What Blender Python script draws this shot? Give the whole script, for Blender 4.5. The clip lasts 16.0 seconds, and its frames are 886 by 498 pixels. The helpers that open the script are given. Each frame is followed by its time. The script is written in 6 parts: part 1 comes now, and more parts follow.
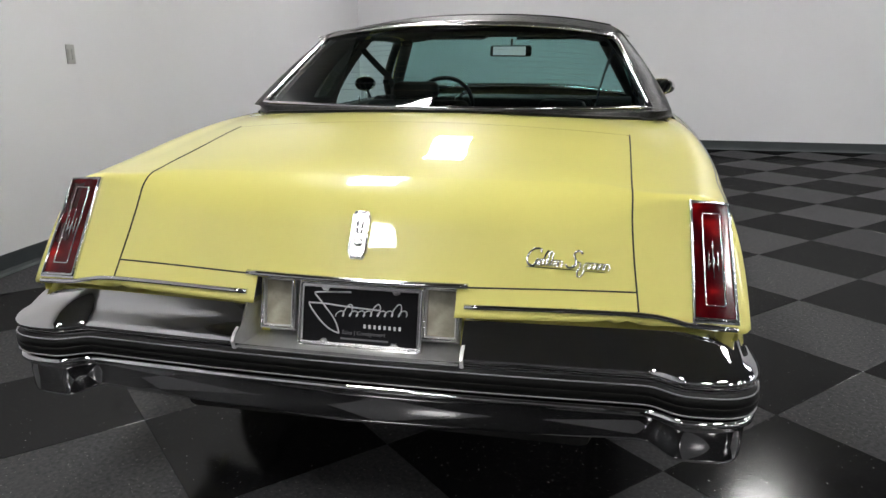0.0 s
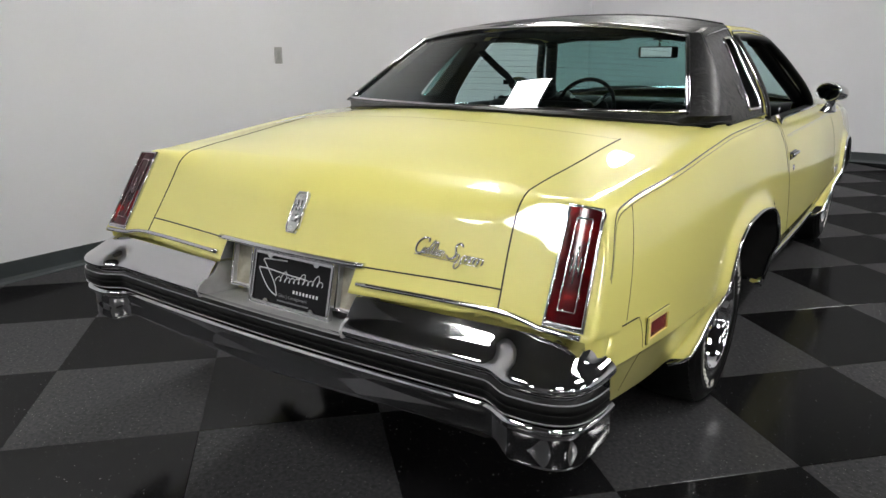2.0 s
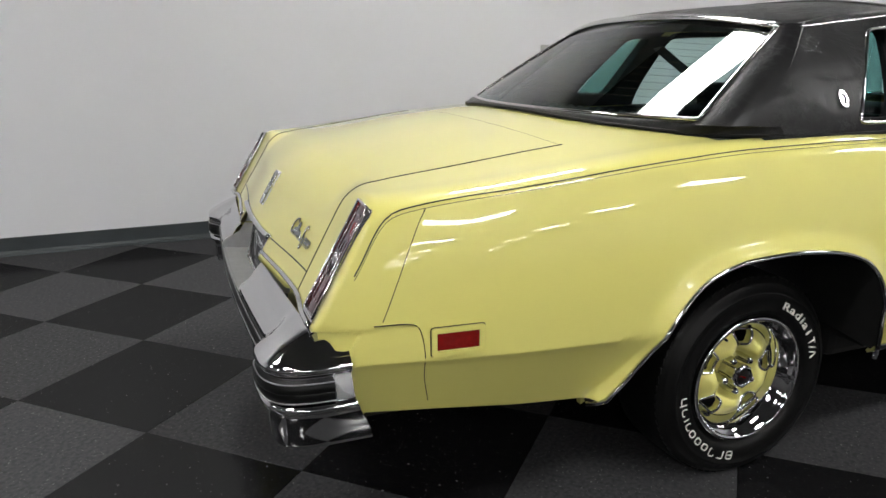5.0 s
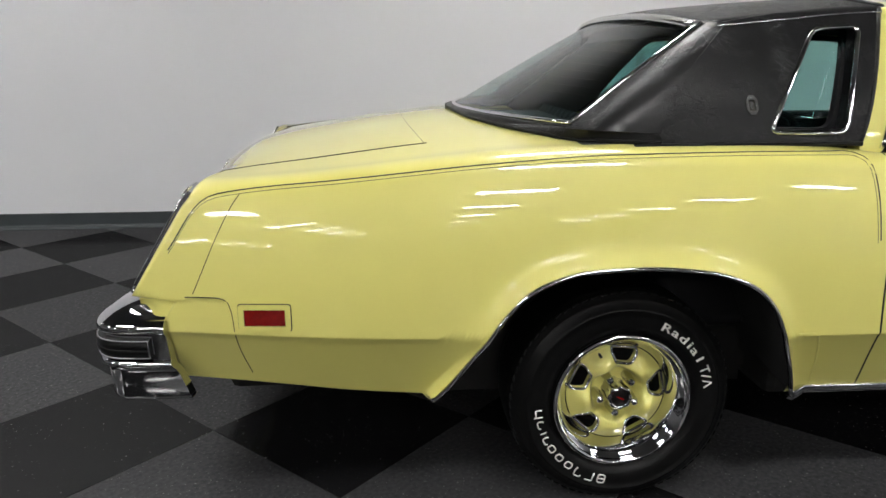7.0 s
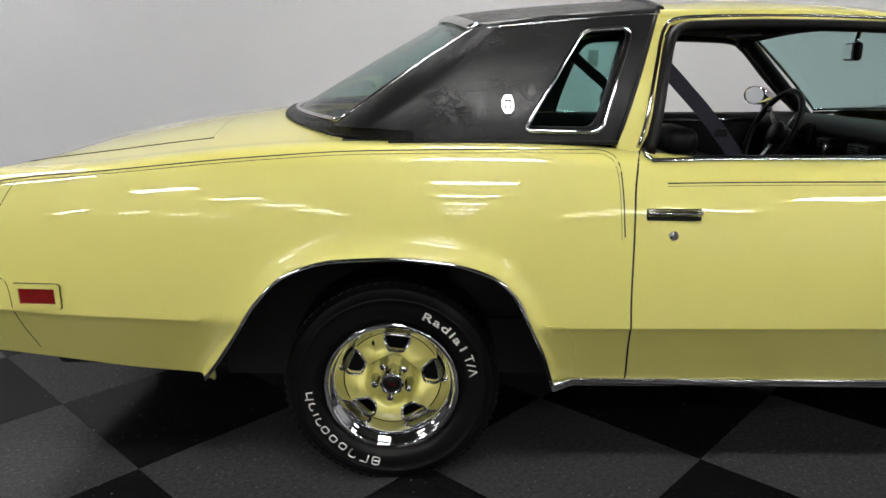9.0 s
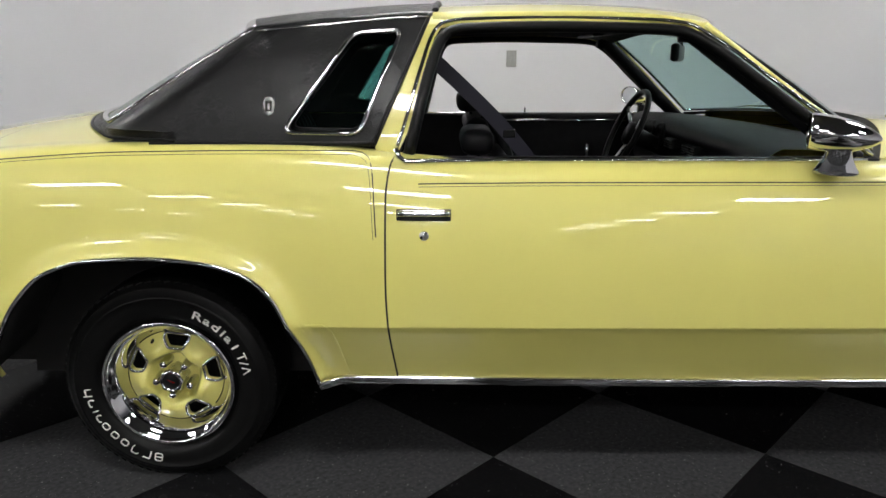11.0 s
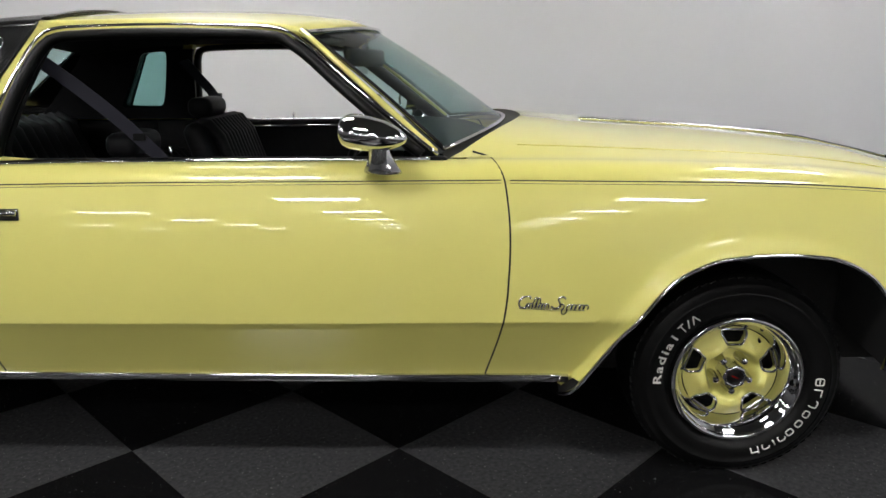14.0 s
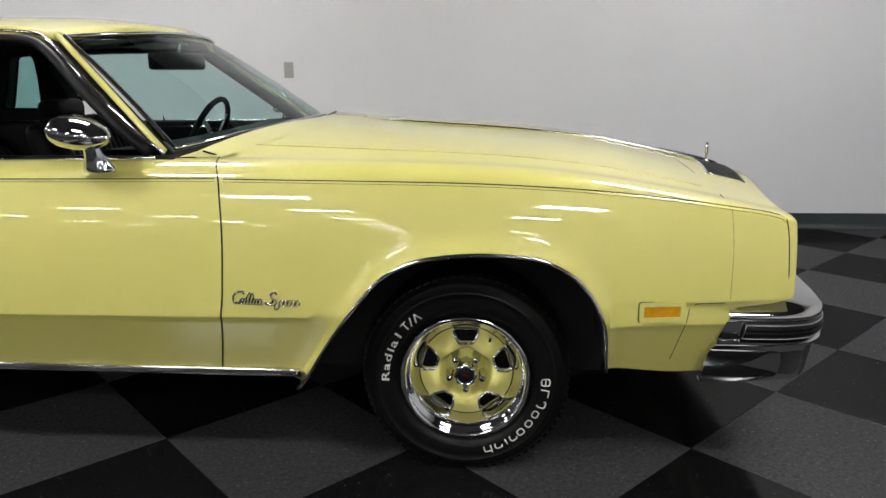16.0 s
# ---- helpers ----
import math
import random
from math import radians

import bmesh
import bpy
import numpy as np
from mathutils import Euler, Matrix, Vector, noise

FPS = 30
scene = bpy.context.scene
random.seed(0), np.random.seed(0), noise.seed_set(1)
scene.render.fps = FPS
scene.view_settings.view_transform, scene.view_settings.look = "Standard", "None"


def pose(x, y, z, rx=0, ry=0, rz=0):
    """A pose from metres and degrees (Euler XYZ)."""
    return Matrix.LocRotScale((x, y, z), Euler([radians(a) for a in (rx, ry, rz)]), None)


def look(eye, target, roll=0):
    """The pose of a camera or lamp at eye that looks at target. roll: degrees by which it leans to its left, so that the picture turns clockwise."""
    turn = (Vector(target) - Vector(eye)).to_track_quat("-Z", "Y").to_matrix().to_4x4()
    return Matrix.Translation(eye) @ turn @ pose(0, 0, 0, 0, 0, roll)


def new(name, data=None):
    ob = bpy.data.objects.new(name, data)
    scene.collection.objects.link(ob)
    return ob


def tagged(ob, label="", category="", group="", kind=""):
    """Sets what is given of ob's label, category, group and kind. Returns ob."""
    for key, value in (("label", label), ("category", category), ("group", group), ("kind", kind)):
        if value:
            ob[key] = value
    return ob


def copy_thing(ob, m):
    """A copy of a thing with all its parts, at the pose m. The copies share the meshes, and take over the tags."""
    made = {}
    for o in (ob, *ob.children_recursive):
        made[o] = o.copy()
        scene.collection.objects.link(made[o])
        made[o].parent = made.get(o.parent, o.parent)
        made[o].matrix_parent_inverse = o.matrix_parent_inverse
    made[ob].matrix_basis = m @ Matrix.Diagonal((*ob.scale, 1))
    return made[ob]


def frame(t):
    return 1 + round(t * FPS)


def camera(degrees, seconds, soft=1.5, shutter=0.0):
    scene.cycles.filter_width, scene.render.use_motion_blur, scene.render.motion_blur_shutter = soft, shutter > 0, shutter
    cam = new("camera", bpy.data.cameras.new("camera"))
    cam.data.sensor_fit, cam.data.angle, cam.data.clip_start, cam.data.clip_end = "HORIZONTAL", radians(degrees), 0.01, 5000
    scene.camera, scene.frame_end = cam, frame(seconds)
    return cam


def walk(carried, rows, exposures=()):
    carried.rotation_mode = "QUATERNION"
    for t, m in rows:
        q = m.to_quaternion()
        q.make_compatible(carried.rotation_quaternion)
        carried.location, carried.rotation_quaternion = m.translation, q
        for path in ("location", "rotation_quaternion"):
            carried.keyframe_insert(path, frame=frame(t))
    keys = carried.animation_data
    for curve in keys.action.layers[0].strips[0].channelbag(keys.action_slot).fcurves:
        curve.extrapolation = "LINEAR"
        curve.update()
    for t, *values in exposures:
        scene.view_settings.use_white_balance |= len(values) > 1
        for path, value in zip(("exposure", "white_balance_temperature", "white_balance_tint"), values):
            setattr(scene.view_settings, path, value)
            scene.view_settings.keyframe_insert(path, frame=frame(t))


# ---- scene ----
cam = camera(63.9, 16.0)
PATH = [
    (0, (-2.799, -0.535, 1.238), (-0.912, -0.143, 0.704), -0.0),
    (0.5, (-2.768, -0.743, 1.234), (-0.933, -0.149, 0.703), -0.1),
    (1, (-2.717, -0.968, 1.231), (-0.94, -0.219, 0.703), -0.1),
    (1.5, (-2.654, -1.197, 1.235), (-0.96, -0.277, 0.701), -0.2),
    (2, (-2.571, -1.413, 1.234), (-0.979, -0.325, 0.705), -0.0),
    (2.5, (-2.442, -1.638, 1.235), (-0.973, -0.389, 0.703), -0.2),
    (3, (-2.293, -1.84, 1.233), (-0.959, -0.447, 0.702), -0.3),
    (3.5, (-2.139, -2.001, 1.234), (-0.959, -0.477, 0.701), -0.3),
    (3.7, (-2.073, -2.056, 1.235), (-0.961, -0.481, 0.702), -0.4),
    (5.8, (-1.141, -2.446, 1.226), (-0.689, -0.571, 0.698), -0.2),
    (6, (-1.054, -2.475, 1.224), (-0.664, -0.586, 0.699), -0.2),
    (6.5, (-0.845, -2.545, 1.218), (-0.585, -0.632, 0.696), -0.1),
    (7, (-0.647, -2.602, 1.214), (-0.477, -0.677, 0.696), -0.0),
    (7.5, (-0.457, -2.64, 1.218), (-0.339, -0.714, 0.693), 0.0),
    (8, (-0.264, -2.683, 1.221), (-0.192, -0.756, 0.692), 0.1),
    (8.2, (-0.177, -2.701, 1.209), (-0.137, -0.769, 0.693), 0.1),
    (10.5, (0.616, -2.765, 1.224), (0.624, -0.832, 0.709), 0.1),
    (11, (0.804, -2.774, 1.221), (0.8, -0.842, 0.705), 0.0),
    (11.5, (1.008, -2.786, 1.221), (0.995, -0.853, 0.705), -0.1),
    (12, (1.233, -2.786, 1.224), (1.193, -0.855, 0.706), -0.4),
    (12.5, (1.425, -2.783, 1.211), (1.392, -0.848, 0.706), -0.4),
    (13, (1.612, -2.793, 1.197), (1.614, -0.854, 0.706), -0.4),
    (13.5, (1.826, -2.809, 1.199), (1.809, -0.871, 0.707), -0.4),
    (14, (2.028, -2.829, 1.203), (1.985, -0.891, 0.71), -0.5),
    (14.5, (2.228, -2.837, 1.2), (2.194, -0.898, 0.713), -0.3),
    (15, (2.453, -2.839, 1.196), (2.417, -0.899, 0.712), -0.3),
    (15.5, (2.688, -2.841, 1.192), (2.626, -0.901, 0.71), -0.5),
    (16, (2.949, -2.837, 1.188), (2.79, -0.902, 0.708), -0.6),
]
walk(cam, [(t, look(eye, target, roll)) for t, eye, target, roll in PATH])

# ---- light ----
world = bpy.data.worlds.new("world")
scene.world = world
world.use_nodes = True
world.node_tree.nodes["Background"].inputs[0].default_value = (0.9, 0.95, 1.0, 1)
world.node_tree.nodes["Background"].inputs[1].default_value = 0.02
scene.view_settings.exposure = 0.0

ROOM_X0, ROOM_X1, ROOM_Y0, ROOM_Y1, ROOM_H, LAMP_H = -10.5, 7.15, -22.0, 2.74, 4.5, 3.9


# ---- materials ----
def ramp(nt, fac, stops):
    r = nt.nodes.new("ShaderNodeValToRGB")
    el = r.color_ramp.elements
    while len(el) < len(stops):
        el.new(0.5)
    for e, (p, c) in zip(el, stops):
        e.position, e.color = p, (*c, 1) if len(c) == 3 else c
    nt.links.new(fac, r.inputs[0])
    return r.outputs[0]


def tex(nt, scale, detail=4, rough=0.6, kind="ShaderNodeTexNoise", coord="Object"):
    c = nt.nodes.new("ShaderNodeTexCoord")
    n = nt.nodes.new(kind)
    n.inputs["Scale"].default_value = scale
    if kind == "ShaderNodeTexNoise":
        n.inputs["Detail"].default_value = detail
        n.inputs["Roughness"].default_value = rough
    nt.links.new(c.outputs[coord], n.inputs["Vector"])
    return n


def mat(name, color, rough=0.5, metal=0.0, coat=0.0, coat_rough=0.03, vary=0.0, vscale=8.0, rvary=0.0, bump=0.0, bscale=200.0,
        transmission=0.0, emit=0.0, spec=0.5, ior=1.5, bdist=0.002):
    m = bpy.data.materials.new(name)
    m.use_nodes = True
    nt = m.node_tree
    b = nt.nodes["Principled BSDF"]
    b.inputs["Base Color"].default_value = (*color, 1)
    b.inputs["Roughness"].default_value = rough
    b.inputs["Metallic"].default_value = metal
    b.inputs["Coat Weight"].default_value = coat
    b.inputs["Coat Roughness"].default_value = coat_rough
    b.inputs["Transmission Weight"].default_value = transmission
    b.inputs["Specular IOR Level"].default_value = spec
    b.inputs["IOR"].default_value = ior
    if emit:
        b.inputs["Emission Color"].default_value = (*color, 1)
        b.inputs["Emission Strength"].default_value = emit
    if vary:
        n = tex(nt, vscale)
        lo = tuple(max(0, c * (1 - vary)) for c in color)
        hi = tuple(min(1, c * (1 + vary)) for c in color)
        nt.links.new(ramp(nt, n.outputs[0], [(0.3, lo), (0.7, hi)]), b.inputs["Base Color"])
    if rvary:
        n = tex(nt, vscale * 2.7, 6)
        g = ramp(nt, n.outputs[0], [(0.3, (max(0, rough - rvary),) * 3), (0.75, (rough + rvary,) * 3)])
        nt.links.new(g, b.inputs["Roughness"])
    if bump:
        n = tex(nt, bscale, 5)
        bp = nt.nodes.new("ShaderNodeBump")
        bp.inputs["Strength"].default_value = bump
        bp.inputs["Distance"].default_value = bdist
        nt.links.new(n.outputs[0], bp.inputs["Height"])
        nt.links.new(bp.outputs[0], b.inputs["Normal"])
    return m


PAINT = mat("yellow_paint", (0.745, 0.69, 0.195), 0.38, coat=1.0, coat_rough=0.02, vary=0.02, vscale=3, bump=0.02, bscale=900, bdist=0.0004)
CHROME = mat("chrome", (0.62, 0.62, 0.63), 0.06, metal=1.0, rvary=0.02, vscale=9)
DULLCHROME = mat("dull_aluminium", (0.55, 0.55, 0.55), 0.3, metal=1.0, rvary=0.08, vscale=20, vary=0.1)
SATIN = mat("satin_chrome", (0.6, 0.6, 0.6), 0.2, metal=1.0, rvary=0.04, vscale=30)
ALU = mat("cast_aluminium", (0.6, 0.6, 0.6), 0.34, metal=0.6, rvary=0.06, vscale=30, vary=0.08)
RUBBER = mat("black_rubber", (0.004, 0.004, 0.004), 0.4, vary=0.2, vscale=30, bump=0.1, bscale=300, spec=0.2)
TYRE = mat("tyre_rubber", (0.0032, 0.0032, 0.0032), 0.42, vary=0.25, vscale=25, rvary=0.08, bump=0.1, bscale=250, spec=0.22)
WHITE_RUBBER = mat("white_letter_rubber", (0.72, 0.7, 0.65), 0.6, vary=0.08, vscale=60)
STRIP_EDGE = mat("strip_edge", (0.3, 0.3, 0.31), 0.35)
GAP = mat("shut_line", (0.01, 0.01, 0.006), 0.7)
STRIPE = mat("pinstripe_black", (0.02, 0.02, 0.015), 0.3)
INTERIOR = mat("black_interior_vinyl", (0.0085, 0.0085, 0.0095), 0.48, vary=0.2, vscale=20, bump=0.25, bscale=260, spec=0.16)
INTERIOR_CLOTH = mat("black_cloth", (0.012, 0.012, 0.013), 0.8, vary=0.2, vscale=40, bump=0.3, bscale=400)
BELT = mat("seat_belt_webbing", (0.014, 0.014, 0.024), 0.55, bump=0.3, bscale=600)
UNDER = mat("underbody_black", (0.008, 0.008, 0.008), 0.8, vary=0.3, vscale=12)
LENS_RED = mat("red_lens", (0.085, 0.0015, 0.004), 0.14, coat=0.35, spec=0.3)
_nt = LENS_RED.node_tree
# brighter red spots painted in, as if reflectors gleamed behind the lens
_gleam_spots = tex(_nt, 17, 1, 0.4)
_nt.links.new(ramp(_nt, _gleam_spots.outputs[0], [(0.45, (0.045, 0.001, 0.003)), (0.62, (0.11, 0.002, 0.004)), (0.74, (0.36, 0.008, 0.008))]), _nt.nodes["Principled BSDF"].inputs["Base Color"])
LENS_MARK = mat("red_marker_lens", (0.2, 0.005, 0.004), 0.2, coat=0.8, vary=0.2, vscale=60, bump=0.3, bscale=300)
LENS_AMBER = mat("amber_marker_lens", (0.72, 0.34, 0.01), 0.2, coat=0.8, vary=0.15, vscale=60, bump=0.3, bscale=300)
LENS_CLEAR = mat("cloudy_clear_lens", (0.36, 0.34, 0.27), 0.12, coat=1.0, vary=0.25, vscale=25)
PLATE_BLACK = mat("plate_black", (0.005, 0.005, 0.006), 0.3, vary=0.2, vscale=20, spec=0.2)
SILVER_PRINT = mat("silver_print", (0.62, 0.62, 0.63), 0.4)
WIRE = mat("defogger_wire_paint", (0.12, 0.07, 0.04), 0.5)
GREY_PRINT = mat("grey_print", (0.16, 0.16, 0.17), 0.5)
WHITE_PRINT = mat("white_print", (0.75, 0.75, 0.75), 0.5)
WALL = mat("white_wall_paint", (0.645, 0.645, 0.67), 0.55, vary=0.03, vscale=0.7, bump=0.08, bscale=120)
CEIL = mat("ceiling_paint", (0.1, 0.1, 0.1), 0.8, vary=0.04, vscale=2)
FAR_WALL = mat("dark_hall_wall", (0.1, 0.1, 0.105), 0.6, vary=0.15, vscale=0.8)
BASE = mat("rubber_cove_base", (0.035, 0.042, 0.045), 0.45, vary=0.2, vscale=3, rvary=0.08)
SWITCHPLATE = mat("grey_switch_plate", (0.33, 0.33, 0.32), 0.4, vary=0.06, vscale=40)
MIRROR = mat("mirror_glass", (0.85, 0.87, 0.88), 0.01, metal=1.0)
LAMP = mat("lit_panel", (1.0, 0.99, 0.97), 0.5, emit=45.0)


def glass_mat(name, tint):
    """Thin tinted pane: tinted see-through body with a clear reflection on top."""
    m = bpy.data.materials.new(name)
    m.use_nodes = True
    nt = m.node_tree
    nt.nodes.remove(nt.nodes["Principled BSDF"])
    out = nt.nodes["Material Output"]
    tr = nt.nodes.new("ShaderNodeBsdfTransparent")
    tr.inputs[0].default_value = (*tint, 1)
    gl = nt.nodes.new("ShaderNodeBsdfGlossy")
    gl.inputs["Roughness"].default_value = 0.015
    lw = nt.nodes.new("ShaderNodeLayerWeight")
    lw.inputs[0].default_value = 0.5
    pw = nt.nodes.new("ShaderNodeMath")
    pw.operation = "POWER"
    pw.inputs[1].default_value = 4.0
    nt.links.new(lw.outputs["Facing"], pw.inputs[0])
    fr = nt.nodes.new("ShaderNodeMapRange")
    fr.inputs[3].default_value, fr.inputs[4].default_value = 0.06, 0.8
    nt.links.new(pw.outputs[0], fr.inputs[0])
    mx = nt.nodes.new("ShaderNodeMixShader")
    nt.links.new(fr.outputs[0], mx.inputs[0])
    nt.links.new(tr.outputs[0], mx.inputs[1])
    nt.links.new(gl.outputs[0], mx.inputs[2])
    nt.links.new(mx.outputs[0], out.inputs[0])
    return m


GLASS = glass_mat("tinted_glass", (0.54, 0.75, 0.73))


def vinyl_mat():
    """Black grained vinyl over padding, with fine creases."""
    m = mat("black_vinyl_roof", (0.0045, 0.0045, 0.005), 0.34, rvary=0.06, vscale=14, vary=0.2, spec=0.3)
    nt = m.node_tree
    b = nt.nodes["Principled BSDF"]

    def combine(op, x, y):
        n = nt.nodes.new("ShaderNodeMath")
        n.operation = op
        for k, v in enumerate((x, y)):
            if isinstance(v, float):
                n.inputs[k].default_value = v
            else:
                nt.links.new(v, n.inputs[k])
        return n.outputs[0]
    grain = tex(nt, 420, 3, 0.6)
    swell = tex(nt, 9, 3, 0.5)
    crease = tex(nt, 34, 7, 0.6)
    crease.inputs["Distortion"].default_value = 0.9
    where = tex(nt, 6, 2, 0.5)
    line = ramp(nt, crease.outputs[0], [(0.44, (0, 0, 0)), (0.5, (1, 1, 1)), (0.56, (0, 0, 0))])
    mask = ramp(nt, where.outputs[0], [(0.42, (0.15, 0.15, 0.15)), (0.62, (1, 1, 1))])
    h = combine("MULTIPLY", combine("MULTIPLY", line, mask), 0.13)
    h = combine("ADD", h, combine("MULTIPLY", swell.outputs[0], 0.16))
    h = combine("ADD", h, combine("MULTIPLY", crease.outputs[0], 0.045))
    h = combine("ADD", h, combine("MULTIPLY", grain.outputs[0], 0.035))
    bp = nt.nodes.new("ShaderNodeBump")
    bp.inputs["Strength"].default_value = 0.7
    bp.inputs["Distance"].default_value = 0.01
    nt.links.new(h, bp.inputs["Height"])
    nt.links.new(bp.outputs[0], b.inputs["Normal"])
    return m


VINYL = vinyl_mat()


def tile_mat(name, base, fleck, amount, rough):
    m = bpy.data.materials.new(name)
    m.use_nodes = True
    nt = m.node_tree
    nt.nodes.remove(nt.nodes["Principled BSDF"])
    b = nt.nodes.new("ShaderNodeBsdfDiffuse")
    wax = nt.nodes.new("ShaderNodeBsdfGlossy")
    coat = nt.nodes.new("ShaderNodeMixShader")
    coat.inputs[0].default_value = 0.05
    nt.links.new(b.outputs[0], coat.inputs[1])
    nt.links.new(wax.outputs[0], coat.inputs[2])
    nt.links.new(coat.outputs[0], nt.nodes["Material Output"].inputs[0])
    oi = nt.nodes.new("ShaderNodeObjectInfo")
    tc = nt.nodes.new("ShaderNodeTexCoord")
    off = nt.nodes.new("ShaderNodeVectorMath")
    off.operation = "ADD"
    nt.links.new(tc.outputs["Object"], off.inputs[0])
    nt.links.new(oi.outputs["Location"], off.inputs[1])
    fl = nt.nodes.new("ShaderNodeTexNoise")
    fl.inputs["Scale"].default_value = 105
    fl.inputs["Detail"].default_value = 3
    nt.links.new(off.outputs[0], fl.inputs["Vector"])
    mottle = nt.nodes.new("ShaderNodeTexNoise")
    mottle.inputs["Scale"].default_value = 70
    mottle.inputs["Detail"].default_value = 5
    nt.links.new(off.outputs[0], mottle.inputs["Vector"])
    c1 = ramp(nt, mottle.outputs[0], [(0.3, tuple(c * 0.72 for c in base)), (0.7, tuple(c * 1.28 for c in base))])
    k = ramp(nt, fl.outputs[0], [(amount, (0, 0, 0)), (amount + 0.04, (1, 1, 1))])
    mx = nt.nodes.new("ShaderNodeMix")
    mx.data_type = "RGBA"
    nt.links.new(k, mx.inputs[0])
    nt.links.new(c1, mx.inputs[6])
    mx.inputs[7].default_value = (*fleck, 1)
    var = nt.nodes.new("ShaderNodeMapRange")
    var.inputs[3].default_value, var.inputs[4].default_value = 0.85, 1.15
    nt.links.new(oi.outputs["Random"], var.inputs[0])
    mu = nt.nodes.new("ShaderNodeVectorMath")
    mu.operation = "SCALE"
    nt.links.new(mx.outputs[2], mu.inputs[0])
    nt.links.new(var.outputs[0], mu.inputs["Scale"])
    nt.links.new(mu.outputs[0], b.inputs["Color"])
    sm = nt.nodes.new("ShaderNodeTexNoise")
    sm.inputs["Scale"].default_value = 3.5
    sm.inputs["Detail"].default_value = 6
    nt.links.new(off.outputs[0], sm.inputs["Vector"])
    nt.links.new(ramp(nt, sm.outputs[0], [(0.3, (rough - 0.02,) * 3), (0.75, (rough + 0.035,) * 3)]), wax.inputs["Roughness"])
    bp = nt.nodes.new("ShaderNodeBump")
    bp.inputs["Strength"].default_value = 0.03
    bp.inputs["Distance"].default_value = 0.002
    nt.links.new(mottle.outputs[0], bp.inputs["Height"])
    nt.links.new(bp.outputs[0], wax.inputs["Normal"])
    return m


TILE_GREY = tile_mat("grey_vinyl_tile", (0.044, 0.044, 0.046), (0.15, 0.15, 0.15), 0.66, 0.15)
TILE_BLACK = tile_mat("black_vinyl_tile", (0.0075, 0.0075, 0.008), (0.2, 0.2, 0.2), 0.685, 0.13)
GROUT = mat("floor_screed", (0.02, 0.02, 0.02), 0.7, vary=0.2)


# ---- mesh helpers ----
def add_mesh(name, bm, material, parent=None, label="", smooth=True, mats=None):
    me = bpy.data.meshes.new(name)
    bm.to_mesh(me)
    bm.free()
    for m in (mats or [material]):
        me.materials.append(m)
    if smooth:
        me.shade_smooth()
    ob = new(name, me)
    if parent is not None:
        ob.parent = parent
    if label:
        tagged(ob, label)
    return ob


def part(name, bm, material, parent, label="", smooth=True, sharp=None):
    ob = add_mesh(name, bm, material, parent, label, smooth)
    if sharp:
        ob.data.set_sharp_from_angle(angle=radians(sharp))
    return ob


def thing(name, label, category, at=(0, 0, 0), group=""):
    return tagged(newat(name, at), label, category, group)


def newat(name, at):
    e = new(name)
    e.location = at
    return e


def interp(x, knots):
    """Smooth (monotone cubic) run through a few knots."""
    xs = [k[0] for k in knots]
    ys = [k[1] for k in knots]
    if x <= xs[0]:
        return ys[0]
    if x >= xs[-1]:
        return ys[-1]
    i = 0
    while x > xs[i + 1]:
        i += 1

    def slope(j):
        if j == 0 or j == len(xs) - 1:
            a = min(max(j - 1, 0), len(xs) - 2)
            return (ys[a + 1] - ys[a]) / (xs[a + 1] - xs[a])
        d0 = (ys[j] - ys[j - 1]) / (xs[j] - xs[j - 1])
        d1 = (ys[j + 1] - ys[j]) / (xs[j + 1] - xs[j])
        return 0 if d0 * d1 <= 0 else 2 * d0 * d1 / (d0 + d1)
    h = xs[i + 1] - xs[i]
    t = (x - xs[i]) / h
    m0, m1 = slope(i) * h, slope(i + 1) * h
    return (2 * t**3 - 3 * t**2 + 1) * ys[i] + (t**3 - 2 * t**2 + t) * m0 + (3 * t**2 - 2 * t**3) * ys[i + 1] + (t**3 - t**2) * m1


def clamp(v, a=0.0, b=1.0):
    return max(a, min(b, v))


def smooth01(v):
    v = clamp(v)
    return v * v * (3 - 2 * v)


def box(bm, x0, x1, y0, y1, z0, z1, bevel=0.0, seg=2):
    r = bmesh.ops.create_cube(bm, size=1)
    vs = r["verts"]
    for v in vs:
        v.co = Vector(((x0 + x1) / 2 + v.co.x * (x1 - x0), (y0 + y1) / 2 + v.co.y * (y1 - y0), (z0 + z1) / 2 + v.co.z * (z1 - z0)))
    if bevel:
        es = list({e for v in vs for e in v.link_edges})
        bmesh.ops.bevel(bm, geom=es, offset=bevel, segments=seg, profile=0.5, affect="EDGES")
    return vs


def grid(bm, fn, nu, nv, closed_u=False, closed_v=False):
    """A sheet of quads from fn(i, j) -> place."""
    vs = [[bm.verts.new(fn(i, j)) for j in range(nv)] for i in range(nu)]
    for i in range(nu if closed_u else nu - 1):
        for j in range(nv if closed_v else nv - 1):
            a, b = (i + 1) % nu, (j + 1) % nv
            try:
                bm.faces.new((vs[i][j], vs[a][j], vs[a][b], vs[i][b]))
            except ValueError:
                pass
    return vs


